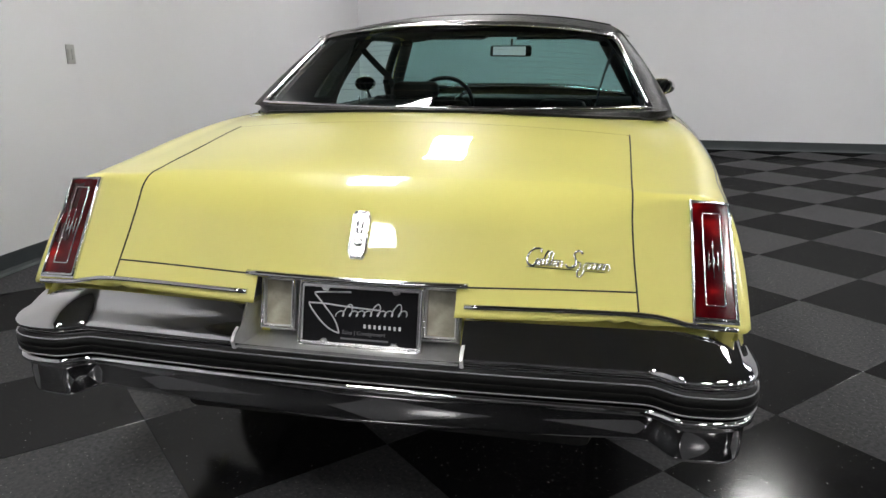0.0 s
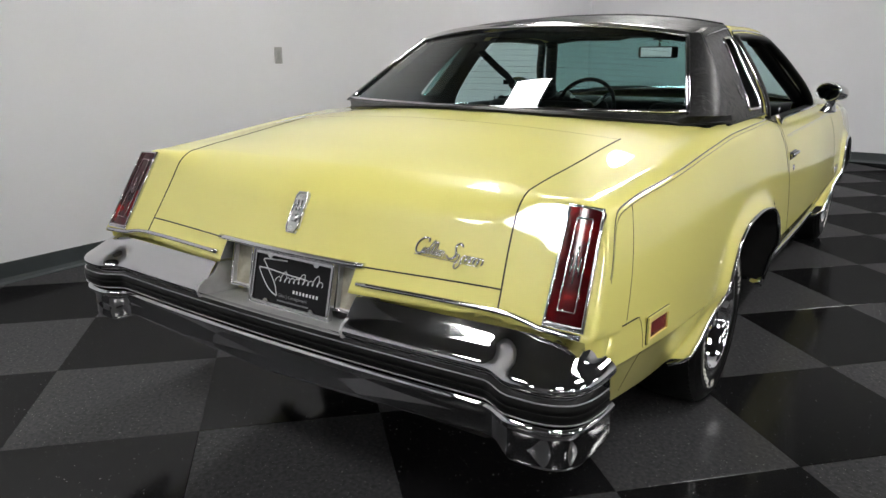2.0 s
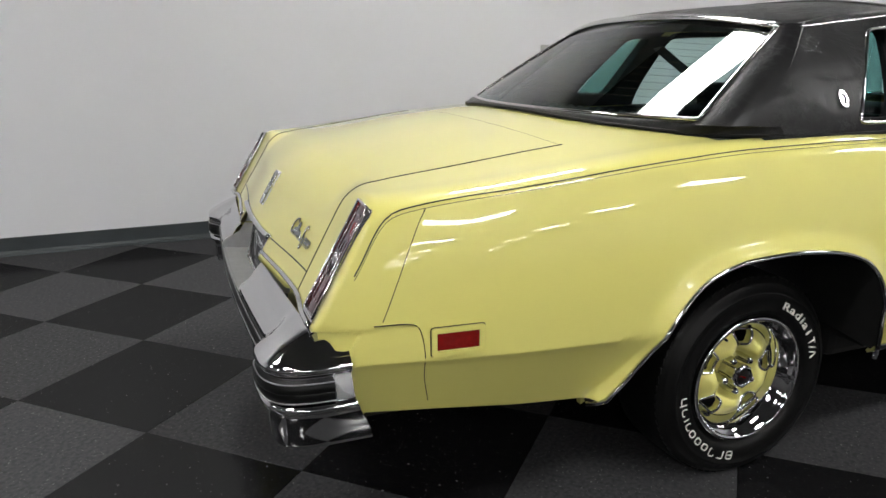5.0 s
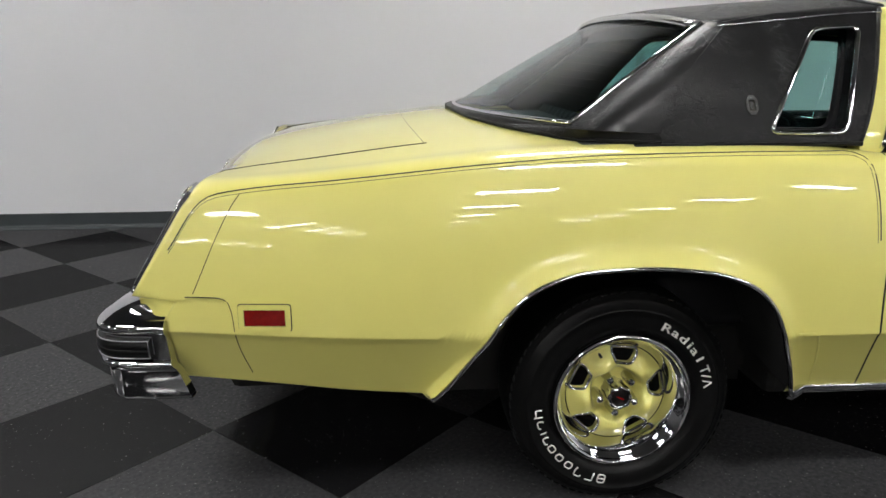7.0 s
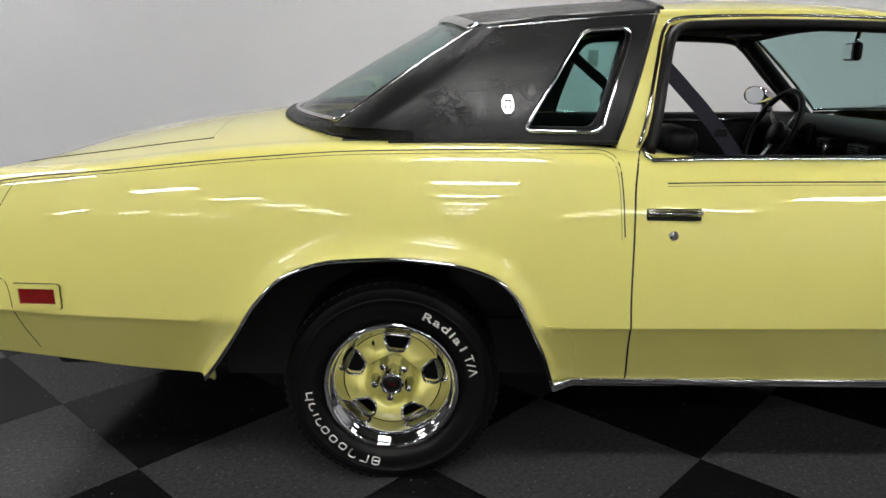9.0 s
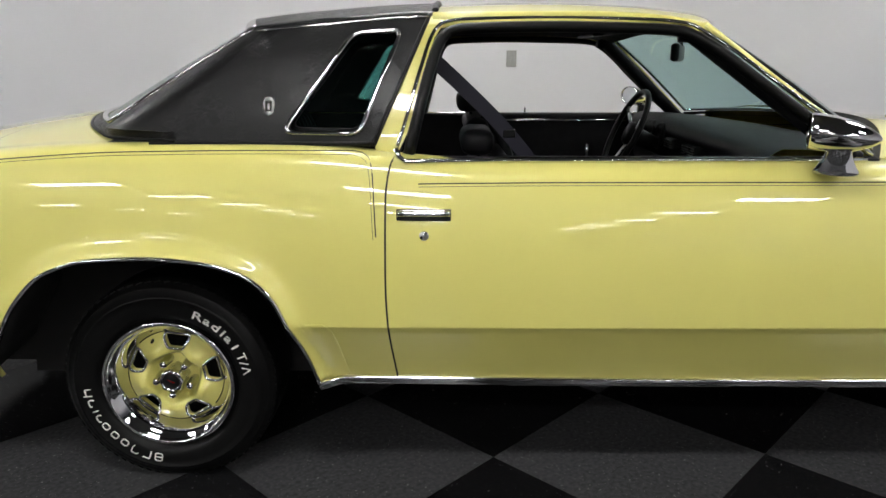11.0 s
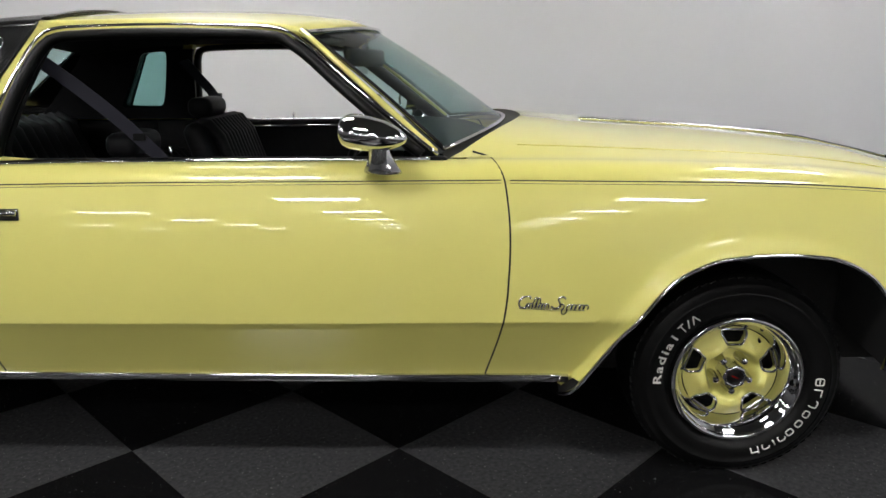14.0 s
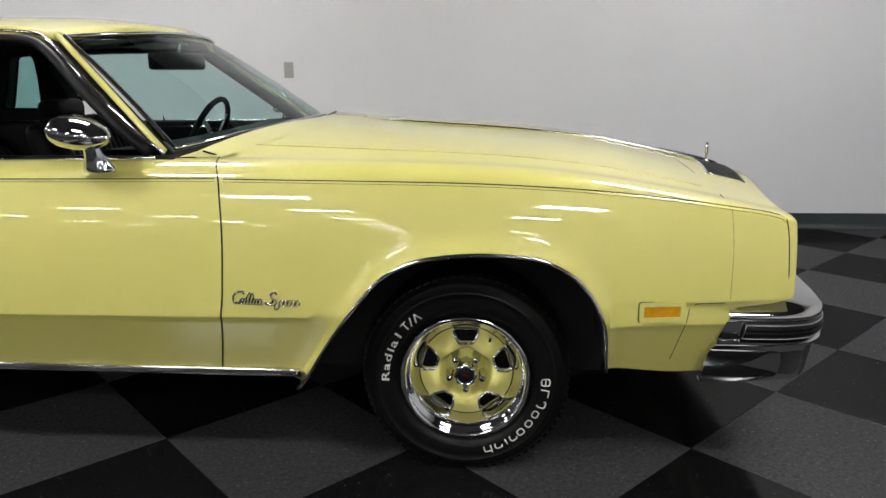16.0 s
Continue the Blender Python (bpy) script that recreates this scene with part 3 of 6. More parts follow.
def build_body():
    bm = bmesh.new()
    rows = []
    half_n = None
    for end in ("rear", "mid", "front"):
        if end == "mid":
            for u in stations()[1:-1]:
                if U0 + REAR_R < u < U1 - REAR_R:
                    rows.append((u, half_section(u), 0.0, None))
        else:
            steps = range(6, -1, -1) if end == "rear" else range(7)
            for k in steps:
                a = k / 6 * math.pi / 2
                back = REAR_R * (1 - math.sin(a))
                u = U0 + back if end == "rear" else U1 - back
                rows.append((u, half_section(u), REAR_R * (1 - math.cos(a)), a if end == "rear" else None))
    verts, flank, exact = [], [], {}
    for u, half, d, turn in rows:
        full = [(-y, z) for y, z in half] + [(y, z) for y, z in reversed(half[:-1])]
        r = []
        for y, z in full:
            w = max(0.0, (abs(y) - 0.5) / 0.4)
            yy = y - math.copysign(min(d * clamp(w), abs(y)), y)
            zz = z - d * clamp((z - 0.5) / 0.3)
            if abs(y) < 0.715 and z > 0.8 and u < U0 + 0.1:
                if turn is not None:
                    r.append(bm.verts.new(tail_edge(y, turn)))
                else:
                    v = tail_u(u, y)
                    r.append(bm.verts.new(body_place(v, y, top_z(v, y))))
                continue
            r.append(bm.verts.new(body_place(u, yy, zz)))
        verts.append(r)
        flank.append((u, [z for y, z in full]))
    n = len(verts[0])
    tag = bm.faces.layers.int.new("what")
    mid = len(rows[0][1]) - 1
    for i in range(len(verts) - 1):
        for j in range(n - 1):
            f = bm.faces.new((verts[i][j], verts[i][j + 1], verts[i + 1][j + 1], verts[i + 1][j]))
            f[tag] = 1
    # the tail face, from below the bumper up to the rounded edge
    row = verts[0]
    z0, zs = row[0].co.z, row[SIDE_N].co.z
    ts = [(row[k].co.z - z0) / (zs - z0) for k in range(SIDE_N + 1)]
    face = []
    for j in range(SIDE_N, n - SIDE_N):
        v = row[j]
        col = []
        for t in ts[:-1]:
            z = z0 + t * (v.co.z - z0)
            col.append(bm.verts.new(body_place(U0, v.co.y, z)))
        col.append(v)
        face.append(col)
    face = [row[:SIDE_N + 1]] + face + [[row[n - 1 - k] for k in range(SIDE_N + 1)]]
    for a, b in zip(face, face[1:]):
        for k in range(SIDE_N):
            q = []
            for v in (a[k], b[k], b[k + 1], a[k + 1]):
                if v not in q:
                    q.append(v)
            if len(q) > 2:
                bm.faces.new(q)[tag] = 2
    # the nose, strip by strip across
    for r, flip in ((verts[-1], True),):
        cols = sorted({-1 + 2 * k / 26 for k in range(27)})
        prev = None
        for j in range(mid + 1):
            a, b = r[j], r[n - 1 - j]
            if j == mid:
                line = [a] * len(cols)
            else:
                line = [a]
                for c in cols[1:-1]:
                    y = b.co.y * c
                    z = a.co.z
                    x = body_place(U0 if not flip else U1, y, z).x
                    line.append(bm.verts.new((x, y, z)))
                line.append(b)
            if prev:
                for k in range(len(cols) - 1):
                    q = []
                    for v in (prev[k], prev[k + 1], line[k + 1], line[k]):
                        if v not in q:
                            q.append(v)
                    if len(q) > 2:
                        bm.faces.new(q)[tag] = 2
            prev = line
    bmesh.ops.recalc_face_normals(bm, faces=bm.faces)
    bm.normal_update()
    # true normals of the flank, from the shape itself
    for row, (u, zs) in zip(verts, flank):
        if not U0 + 0.05 < u < U1 - 0.05:
            continue
        for j in [*range(SIDE_N + 1), *range(n - 1 - SIDE_N, n)]:
            z, sg, e = zs[j], (-1 if j < n / 2 else 1), 0.004
            if abs(z - crease_z(u)) < 0.012 or z < bottom_z(u) + 0.0005:
                continue
            du = body_place(u + e, side_y(u + e, z), z) - body_place(u - e, side_y(u - e, z), z)
            dz = body_place(u, side_y(u, z + e), z + e) - body_place(u, side_y(u, z - e), z - e)
            v = dz.cross(du).normalized()
            if v.y < 0:
                v = -v
            exact[row[j]] = Vector((v.x, v.y * sg, v.z))
    keep = {"front_fender": [], "quarter_panel": [], "door": [], "front_fender.l": [], "quarter_panel.l": [], "door.l": [], "trunk_lid": [], "hood": [], "tail_panel": []}
    for f in bm.faces:
        c = f.calc_center_median()
        ay = abs(c.y)
        side = "" if c.y < 0 else ".l"
        if f[tag] == 2 and c.x < 0:
            if ay < 0.262 and 0.5 < c.z < 0.712:
                continue
            if ay < 0.655 and c.z > 0.715:
                keep["trunk_lid"].append(f)
            else:
                keep["tail_panel"].append(f)
            continue
        cowl = 2.065 + 0.25 * (1 - clamp(ay / 0.8) ** 2)
        back = -0.38 + 0.25 * clamp(ay / 0.75) ** 2
        if c.z > 0.93 and ay < 0.815 and back < c.x < cowl:
            continue
        if c.x < back - 0.04 and ay < 0.655 and c.z > 0.715:
            keep["trunk_lid"].append(f)
        elif c.x > cowl and ay < 0.69 and c.z > 0.72:
            keep["hood"].append(f)
        elif 0.65 < c.x < 2.155:
            keep["door" + side].append(f)
        elif c.x <= 0.65:
            keep["quarter_panel" + side].append(f)
        else:
            keep["front_fender" + side].append(f)
    labels = {"door": "long yellow coupe door", "hood": "yellow hood with a raised middle", "trunk_lid": "smooth yellow trunk lid"}
    for key, faces in keep.items():
        vmap, co, nor, fs = {}, [], [], []
        for f in faces:
            idx = []
            for v in f.verts:
                if v not in vmap:
                    vmap[v] = len(co)
                    co.append(tuple(v.co))
                    nor.append(tuple(exact.get(v, v.normal)))
                idx.append(vmap[v])
            fs.append(idx)
        me = bpy.data.meshes.new(key.split(".")[0])
        me.from_pydata(co, [], fs)
        me.materials.append(PAINT)
        me.shade_smooth()
        me.normals_split_custom_set_from_vertices(nor)
        ob = new(key.split(".")[0], me)
        ob.parent = car
        if key.split(".")[0] in labels:
            tagged(ob, labels[key.split(".")[0]])
    bm.free()


build_body()


# greenhouse -----------------------------------------------------------------
def glass_y(z):
    return interp(z, [(0.9, 0.828), (1.0, 0.815), (1.05, 0.799), (1.1, 0.774), (1.2, 0.711), (1.29, 0.643), (1.36, 0.588)])


ROOF_C = [(0.1, 1.342), (0.33, 1.374), (0.7, 1.4), (1.1, 1.412), (1.4, 1.404), (1.6, 1.385), (1.78, 1.345)]
ROOF_E = [(0.2, 1.3), (0.4, 1.32), (0.76, 1.348), (1.2, 1.352), (1.4, 1.344), (1.6, 1.315)]
VINYL_X = 0.77


def roof_place(s, t):
    """s from the rear edge to the front edge, t across."""
    xr, xf = 0.25 - 0.09 * (1 - t * t), 1.565 + 0.155 * (1 - t * t)
    x = xr + (xf - xr) * s
    ze, zc = interp(x, ROOF_E), interp(x, ROOF_C)
    a = abs(t)
    z = ze + (zc - ze) * (1 - a**2.4) - 0.016 * clamp((s - 0.95) / 0.05) ** 2
    return Vector((x, 0.605 * t, z))


def build_roof():
    n, m = 61, 41

    def strip(s0, s1, lift, name, material, label):
        bm = bmesh.new()

        def place(i, j):
            s = s0 + (s1 - s0) * i / (n - 1)
            if j < 3 or j > m + 2:
                sg = -1 if j < 3 else 1
                k = (3 - j) if j < 3 else (j - m - 2)
                p = roof_place(s, sg)
                return p + Vector((0, sg * ((0.005 if lift else 0.008) * k + lift * 0.5), -0.004 * k * k))
            p = roof_place(s, -1 + 2 * (j - 3) / (m - 1))
            return p + Vector((0, 0, lift))
        grid(bm, place, n, m + 6)
        bmesh.ops.recalc_face_normals(bm, faces=bm.faces)
        if bm.faces[len(bm.faces) // 2].normal.z < 0:
            bmesh.ops.reverse_faces(bm, faces=bm.faces)
        ob = part(name, bm, material, car, label)
        so = ob.modifiers.new("thickness", "SOLIDIFY")
        so.thickness, so.offset = 0.012, -1
    strip(0, 0.4, 0.007, "vinyl_roof", VINYL, "grained black vinyl half roof")
    strip(0.37, 1, 0.0, "roof_panel", PAINT, "yellow painted front half of the roof")


build_roof()
SAIL = [(0.055, 0.998), (0.045, 1.024), (-0.008, 1.035), (0.03, 1.064), (0.13, 1.15), (0.31, 1.314), (0.45, 1.336), (0.762, 1.345), (0.612, 0.995)]
QWIN = [(0.362, 1.028), (0.572, 1.024), (0.682, 1.302), (0.543, 1.292)]


def side_sheet(sg, out=0.0):
    return lambda a, b, d: Vector((a, sg * (glass_y(b) + out - d), b))


def build_side_tops():
    for sg in (-1, 1):
        bm = bmesh.new()
        plate(bm, SAIL, [rounded(QWIN, 0.03)], side_sheet(sg, 0.012), 0.05, 22)
        part("sail_panel", bm, VINYL, car, "black vinyl rear roof pillar", sharp=40)
        # yellow hoop ahead of the vinyl
        bm = bmesh.new()
        plate(bm, [(0.614, 0.99), (0.764, 1.345), (0.83, 1.35), (0.8, 1.318), (0.775, 1.28), (0.70, 1.02), (0.672, 0.965), (0.62, 0.965)], [], side_sheet(sg, 0.006), 0.05, 22)
        part("pillar", bm, PAINT, car, sharp=40)
        bm = bmesh.new()
        plate(bm, rounded(QWIN, 0.03), [], lambda a, b, d: Vector((a, sg * (0.61 - 0.42 * (b - 1.3) - d), b)), 0.004)
        g = part("quarter_window", bm, GLASS, car, "small tinted quarter window", smooth=False)
        g.visible_shadow = False
        bm = bmesh.new()
        tube(bm, [side_sheet(sg, 0.014)(a, b, 0) for a, b in rounded(QWIN, 0.03)], 0.007, 8, closed=True, up=(0, 1, 0))
        part("chrome_trim", bm, CHROME, car, "bright chrome trim")
        bm = bmesh.new()
        tube(bm, [side_sheet(sg, 0.012)(a, b, 0) for a, b in line_pts_2([(0.612, 0.996), (0.762, 1.348)], 8)], 0.006, 6, up=(0, 1, 0))
        part("vinyl_edge", bm, VINYL, car)
        # front pillar, roof rail
        a0, a1 = Vector((1.565, sg * 0.607, 1.318)), Vector((1.968, sg * 0.807, 0.976))
        bm = bmesh.new()
        w = Vector((-0.055, 0, -0.02))
        pts = [a0 + (a1 - a0) * k / 8 for k in range(9)]
        tube(bm, [p + w * 0.5 + Vector((0, sg * -0.012, -0.006)) for p in pts], 0.026, 10, flat=0.7)
        part("pillar_seal", bm, RUBBER, car, "black rubber behind the front pillar")
        bm = bmesh.new()
        tube(bm, [p + Vector((-0.003, sg * 0.012, 0.0)) for p in pts], 0.0115, 12, flat=0.75)
        part("windshield_pillar", bm, PAINT, car, "narrow yellow front pillar")
        # bright drip rail over the vinyl
        bm = bmesh.new()
        tube(bm, [Vector((x, sg * (glass_y(interp(x, ROOF_E) - 0.012) + 0.02), interp(x, ROOF_E) - 0.008)) for x in [0.27 + 0.49 * k / 12 for k in range(13)]], 0.0024, 8)
        part("drip_rail", bm, CHROME, car, "thin chrome drip rail")


def line_pts_2(knots, n):
    return [(knots[0][0] + (knots[1][0] - knots[0][0]) * k / (n - 1), knots[0][1] + (knots[1][1] - knots[0][1]) * k / (n - 1)) for k in range(n)]


build_side_tops()


def rear_glass(s, t, lift=0.0):
    top = Vector((0.25 - 0.09 * (1 - t * t), 0.6 * t, 1.303 + 0.045 * (1 - t * t)))
    bot = Vector((-0.37 + 0.23 * t * t, 0.735 * t, 1.048 - 0.004 * t * t))
    p = top + (bot - top) * s
    return p + Vector((-0.4, 0, 0.9)) * (0.004 * math.sin(math.pi * s) + lift)


def front_glass(s, t, lift=0.0):
    top = Vector((1.568 + 0.155 * (1 - t * t), 0.592 * t, 1.308 + 0.032 * (1 - t * t)))
    bot = Vector((1.985 + 0.215 * (1 - t * t), 0.79 * t, 0.975 + 0.045 * (1 - t * t)))
    p = top + (bot - top) * s
    return p + Vector((0.5, 0, 0.85)) * (0.008 * math.sin(math.pi * s) + lift)


def build_glass():
    for name, fn in (("rear_window", rear_glass), ("windshield", front_glass)):
        bm = bmesh.new()
        grid(bm, lambda i, j: fn(i / 14, -1 + j / 14), 15, 29)
        bmesh.ops.recalc_face_normals(bm, faces=bm.faces)
        g = part(name, bm, GLASS, car, "green-tinted curved glass")
        g.visible_shadow = False
        edge = [fn(0, -1 + k / 14, 0.006) for k in range(29)] + [fn(k / 12, 1, 0.006) for k in range(1, 12)] + [fn(1, 1 - k / 14, 0.006) for k in range(29)] + [fn(1 - k / 12, -1, 0.006) for k in range(1, 12)]
        bm = bmesh.new()
        tube(bm, edge, 0.0085, 8, closed=True, flat=0.8)
        part("chrome_trim", bm, CHROME, car, "bright chrome window trim")


build_glass()


def build_defogger():
    for k in range(11):
        bm = bmesh.new()
        tube(bm, [rear_glass(0.12 + 0.068 * k, -0.9 + 1.8 * i / 20, -0.004) for i in range(21)], 0.0004, 4)
        part("defogger_wire", bm, WIRE, car)


build_defogger()




# ---- trim on the body ----
def ribbon(name, pts, w, h, material, parent, up, label="", closed=False):
    bm = bmesh.new()
    tube(bm, pts, w, closed=closed, up=up, shape=[(-w, -0.004), (w, -0.004), (w, h), (-w, h)])
    return part(name, bm, material, parent, label, smooth=False)


def flank_line(knots, n=40, out=0.0, sg=-1):
    """A curve on the flank through (x, z) knots."""
    pts = line_pts([(x, 0, z) for x, z in knots], n)
    res = []
    for p in pts:
        q = on_side(p.x, p.z, out)
        res.append(Vector((q.x, q.y * -sg, q.z)))
    return res


def build_flank_lines():
    for sg in (-1, 1):
        up = (0, sg, 0)
        # shut lines
        for knots in ([(0.686, 0.982), (0.66, 0.95), (0.648, 0.86), (0.646, 0.634), (0.652, 0.5), (0.669, 0.334)],
                      [(2.07, 0.972), (2.13, 0.95), (2.157, 0.896), (2.17, 0.74), (2.164, 0.6), (2.15, 0.5), (2.107, 0.324)]):
            ribbon("door_gap", flank_line(knots, 44, 0, sg), 0.0025, 0.0006, GAP, car, up)
        for knots in ([(-0.99, 0.897), (-1.012, 0.865), (-1.11, 0.66)],
                      [(3.584, 0.84), (3.59, 0.7), (3.588, 0.572)],
                      [(-1.13, 0.652), (-1.055, 0.65), (-1.03, 0.64), (-1.018, 0.6), (-1.012, 0.52), (-0.99, 0.425)],
                      [(3.575, 0.561), (3.5, 0.56), (3.482, 0.55), (3.472, 0.5), (3.448, 0.37)],
                      [(0.425, 0.522), (0.47, 0.522), (0.49, 0.505), (0.53, 0.345)]):
            patch = knots[0] == (0.425, 0.522)
            thin = knots[0][0] > 3.58
            ribbon("panel_seam", flank_line(knots, 26, 0, sg), 0.0025 if patch else 0.0004 if thin else 0.001, 0.002 if patch else 0.0005, PAINT if patch else GAP, car, up)
        # pinstripes, a broad one with a hairline beside it
        for d, w in ((0.0, 0.0016), (-0.0075, 0.0006)):
            q = [(-1.165, 0.765), (-1.075, 0.885), (-1.03, 0.899), (-0.747, 0.928), (-0.337, 0.966), (-0.056, 0.981), (0.3, 0.985), (0.56, 0.982), (0.6, 0.968), (0.612, 0.93), (0.622, 0.765)]
            ribbon("pinstripe", flank_line([(x + (d if x > 0.59 else 0), z + d) for x, z in q], 90, 0, sg), w, 0.0006, STRIPE, car, up)
            f = [(0.735, 0.902), (1.2, 0.905), (2.145, 0.906)]
            ribbon("pinstripe", flank_line([(x, z + d) for x, z in f], 40, 0, sg), w, 0.0006, STRIPE, car, up)
            f = [(2.17, 0.905), (2.815, 0.893), (3.126, 0.877), (3.432, 0.846), (3.583, 0.824), (3.7, 0.804), (3.735, 0.79), (3.742, 0.74), (3.746, 0.635)]
            ribbon("pinstripe", flank_line([(x, z + d) for x, z in f], 70, 0, sg), w, 0.0006, STRIPE, car, up)
        # bright lips of the wheel openings
        for k in (ARCH_R, ARCH_F):
            lo = [(k[0][0] - 0.012, k[0][1] - 0.025)] + list(k)
            pts = []
            for p in line_pts([(x, 0, z) for x, z in lo], 70):
                y = side_y(clamp(p.x, -1.2, 3.7), p.z)
                pts.append((p.x, sg * (y + 0.001), p.z))
            bm = bmesh.new()
            tube(bm, pts, 0.006, 8, up=(0, 1, 0), flat=1.3)
            part("arch_moulding", bm, CHROME, car, "thin chrome wheel-opening moulding")
            # black splash shell inside the opening
            bm = bmesh.new()
            grid(bm, lambda i, j: Vector((pts[i][0], sg * (abs(pts[i][1]) - 0.006 - 0.075 * j), pts[i][2] + 0.004 + 0.01 * j)), 70, 5)
            part("wheel_well", bm, UNDER, car)
            bm = bmesh.new()
            box(bm, k[0][0] - 0.03, k[-1][0] + 0.03, sg * 0.585 - 0.01, sg * 0.585 + 0.01, 0.22, 0.76)
            part("inner_fender", bm, UNDER, car, smooth=False)
        # dark splash flaps behind the lower ends of the wheel openings
        for tri in ([(-0.555, 0.35), (-0.512, 0.362), (-0.526, 0.298)], [(2.29, 0.318), (2.372, 0.32), (2.35, 0.255)]):
            yy = abs(on_side(tri[0][0], 0.36).y) - 0.012
            bm = bmesh.new()
            plate(bm, tri, [], lambda a, b, d: Vector((a, sg * (yy - d - 0.8 * (tri[0][1] - b)), b)), 0.02)
            part("splash_flap", bm, PAINT, car, "small yellow splash flap", smooth=False)
        # recessed filler between the flank and the end of the rear bumper
        bm = bmesh.new()
        grid(bm, lambda i, j: Vector((-1.25 + 0.12 * i / 10 + 0.02 * (1 - j / 8), sg * (side_y(-1.2, 0.425 + 0.229 * j / 8) - 0.011 - 0.02 * (1 - smooth01(i / 4))), 0.425 + 0.229 * j / 8)), 11, 9)
        bmesh.ops.recalc_face_normals(bm, faces=bm.faces)
        part("bumper_filler", bm, PAINT, car, "yellow filler panel beside the bumper end")
        # rocker moulding
        bm = bmesh.new()
        pts = [(0.452 + 1.9 * k / 30, sg * (side_y(0.452 + 1.9 * k / 30, 0.334) + 0.002), interp(0.452 + 1.9 * k / 30, [(0.452, 0.325), (2.352, 0.312)])) for k in range(31)]
        tube(bm, pts, 0.01, up=(0, 0, 1), shape=[(-0.008, -0.012), (0.006, -0.012), (0.008, -0.004), (0.004, 0.002), (0.006, 0.005), (0.002, 0.01), (-0.008, 0.01)])
        part("rocker_moulding", bm, CHROME, car, "chrome rocker moulding along the sill")
        # side marker lamps: raised body-coloured surround, lens
        for x0, x1, z0, z1, lens, lab in ((-1.002, -0.874, 0.565, 0.634, LENS_MARK, "red side marker lamp"), (3.336, 3.466, 0.508, 0.566, LENS_AMBER, "amber side marker lamp")):
            xm, zm = (x0 + x1) / 2, (z0 + z1) / 2
            c = on_side(xm, zm)
            tilt = math.atan2(on_side(x1, zm).y - on_side(x0, zm).y, x1 - x0)
            m = newat("side_marker", (c.x, c.y * -sg, c.z))
            m.rotation_euler = (0, 0, tilt * -sg)
            m.parent = car
            tagged(m, lab)
            hw, hh = (x1 - x0) / 2, (z1 - z0) / 2
            o = 0.013

            def flat(a, b, d):
                return Vector((a, sg * (0.007 - d), b))
            bm = bmesh.new()
            plate(bm, rounded([(-hw, -hh), (hw, -hh), (hw, hh), (-hw, hh)], 0.008), [[(-hw + o, -hh + o), (hw - o, -hh + o), (hw - o, hh - o), (-hw + o, hh - o)]], flat, 0.016)
            part("surround", bm, PAINT, m, smooth=False)
            bm = bmesh.new()
            tube(bm, [(a * 1.012, sg * 0.0015, b * 1.02) for a, b in rounded([(-hw, -hh), (hw, -hh), (hw, hh), (-hw, hh)], 0.008)], 0.0013, 6, closed=True, up=(0, 1, 0))
            part("surround_seam", bm, GAP, m)
            bm = bmesh.new()
            box(bm, -hw + o, hw - o, -0.004, 0.004, -hh + o, hh - o, 0.002)
            part("lens", bm, lens, m, smooth=False)
        # door handle and lock
        h = newat("door_handle", (0.749, sg * side_y(0.75, 0.823), 0.823))
        h.parent = car
        tagged(h, "chrome pull-flap door handle")
        bm = bmesh.new()
        box(bm, -0.073, 0.073, -0.004, 0.004, -0.017, 0.017, 0.003)
        part("escutcheon", bm, CHROME, h, smooth=False)
        bm = bmesh.new()
        tube(bm, [(-0.07 + 0.14 * k / 8, sg * 0.01, 0.006) for k in range(9)], 0.009, 10, flat=0.9)
        part("grip", bm, CHROME, h)
        # dark strip laid on the plate for the shade under the grip
        bm = bmesh.new()
        box(bm, -0.064, 0.064, sg * 0.005 - 0.001, sg * 0.005 + 0.001, -0.014, -0.003)
        part("recess_shade", bm, GAP, h, smooth=False)
        bm = bmesh.new()
        c = (0.75, sg * (side_y(0.75, 0.769) - 0.002), 0.769)
        revolve(bm, [(0.0, sg * 0.007), (0.006, sg * 0.007), (0.007, sg * 0.005), (0.011, sg * 0.006), (0.0125, sg * 0.004), (0.013, 0)], 24, centre=c)
        part("door_lock", bm, DULLCHROME, car, "round chrome lock cylinder")


build_flank_lines()


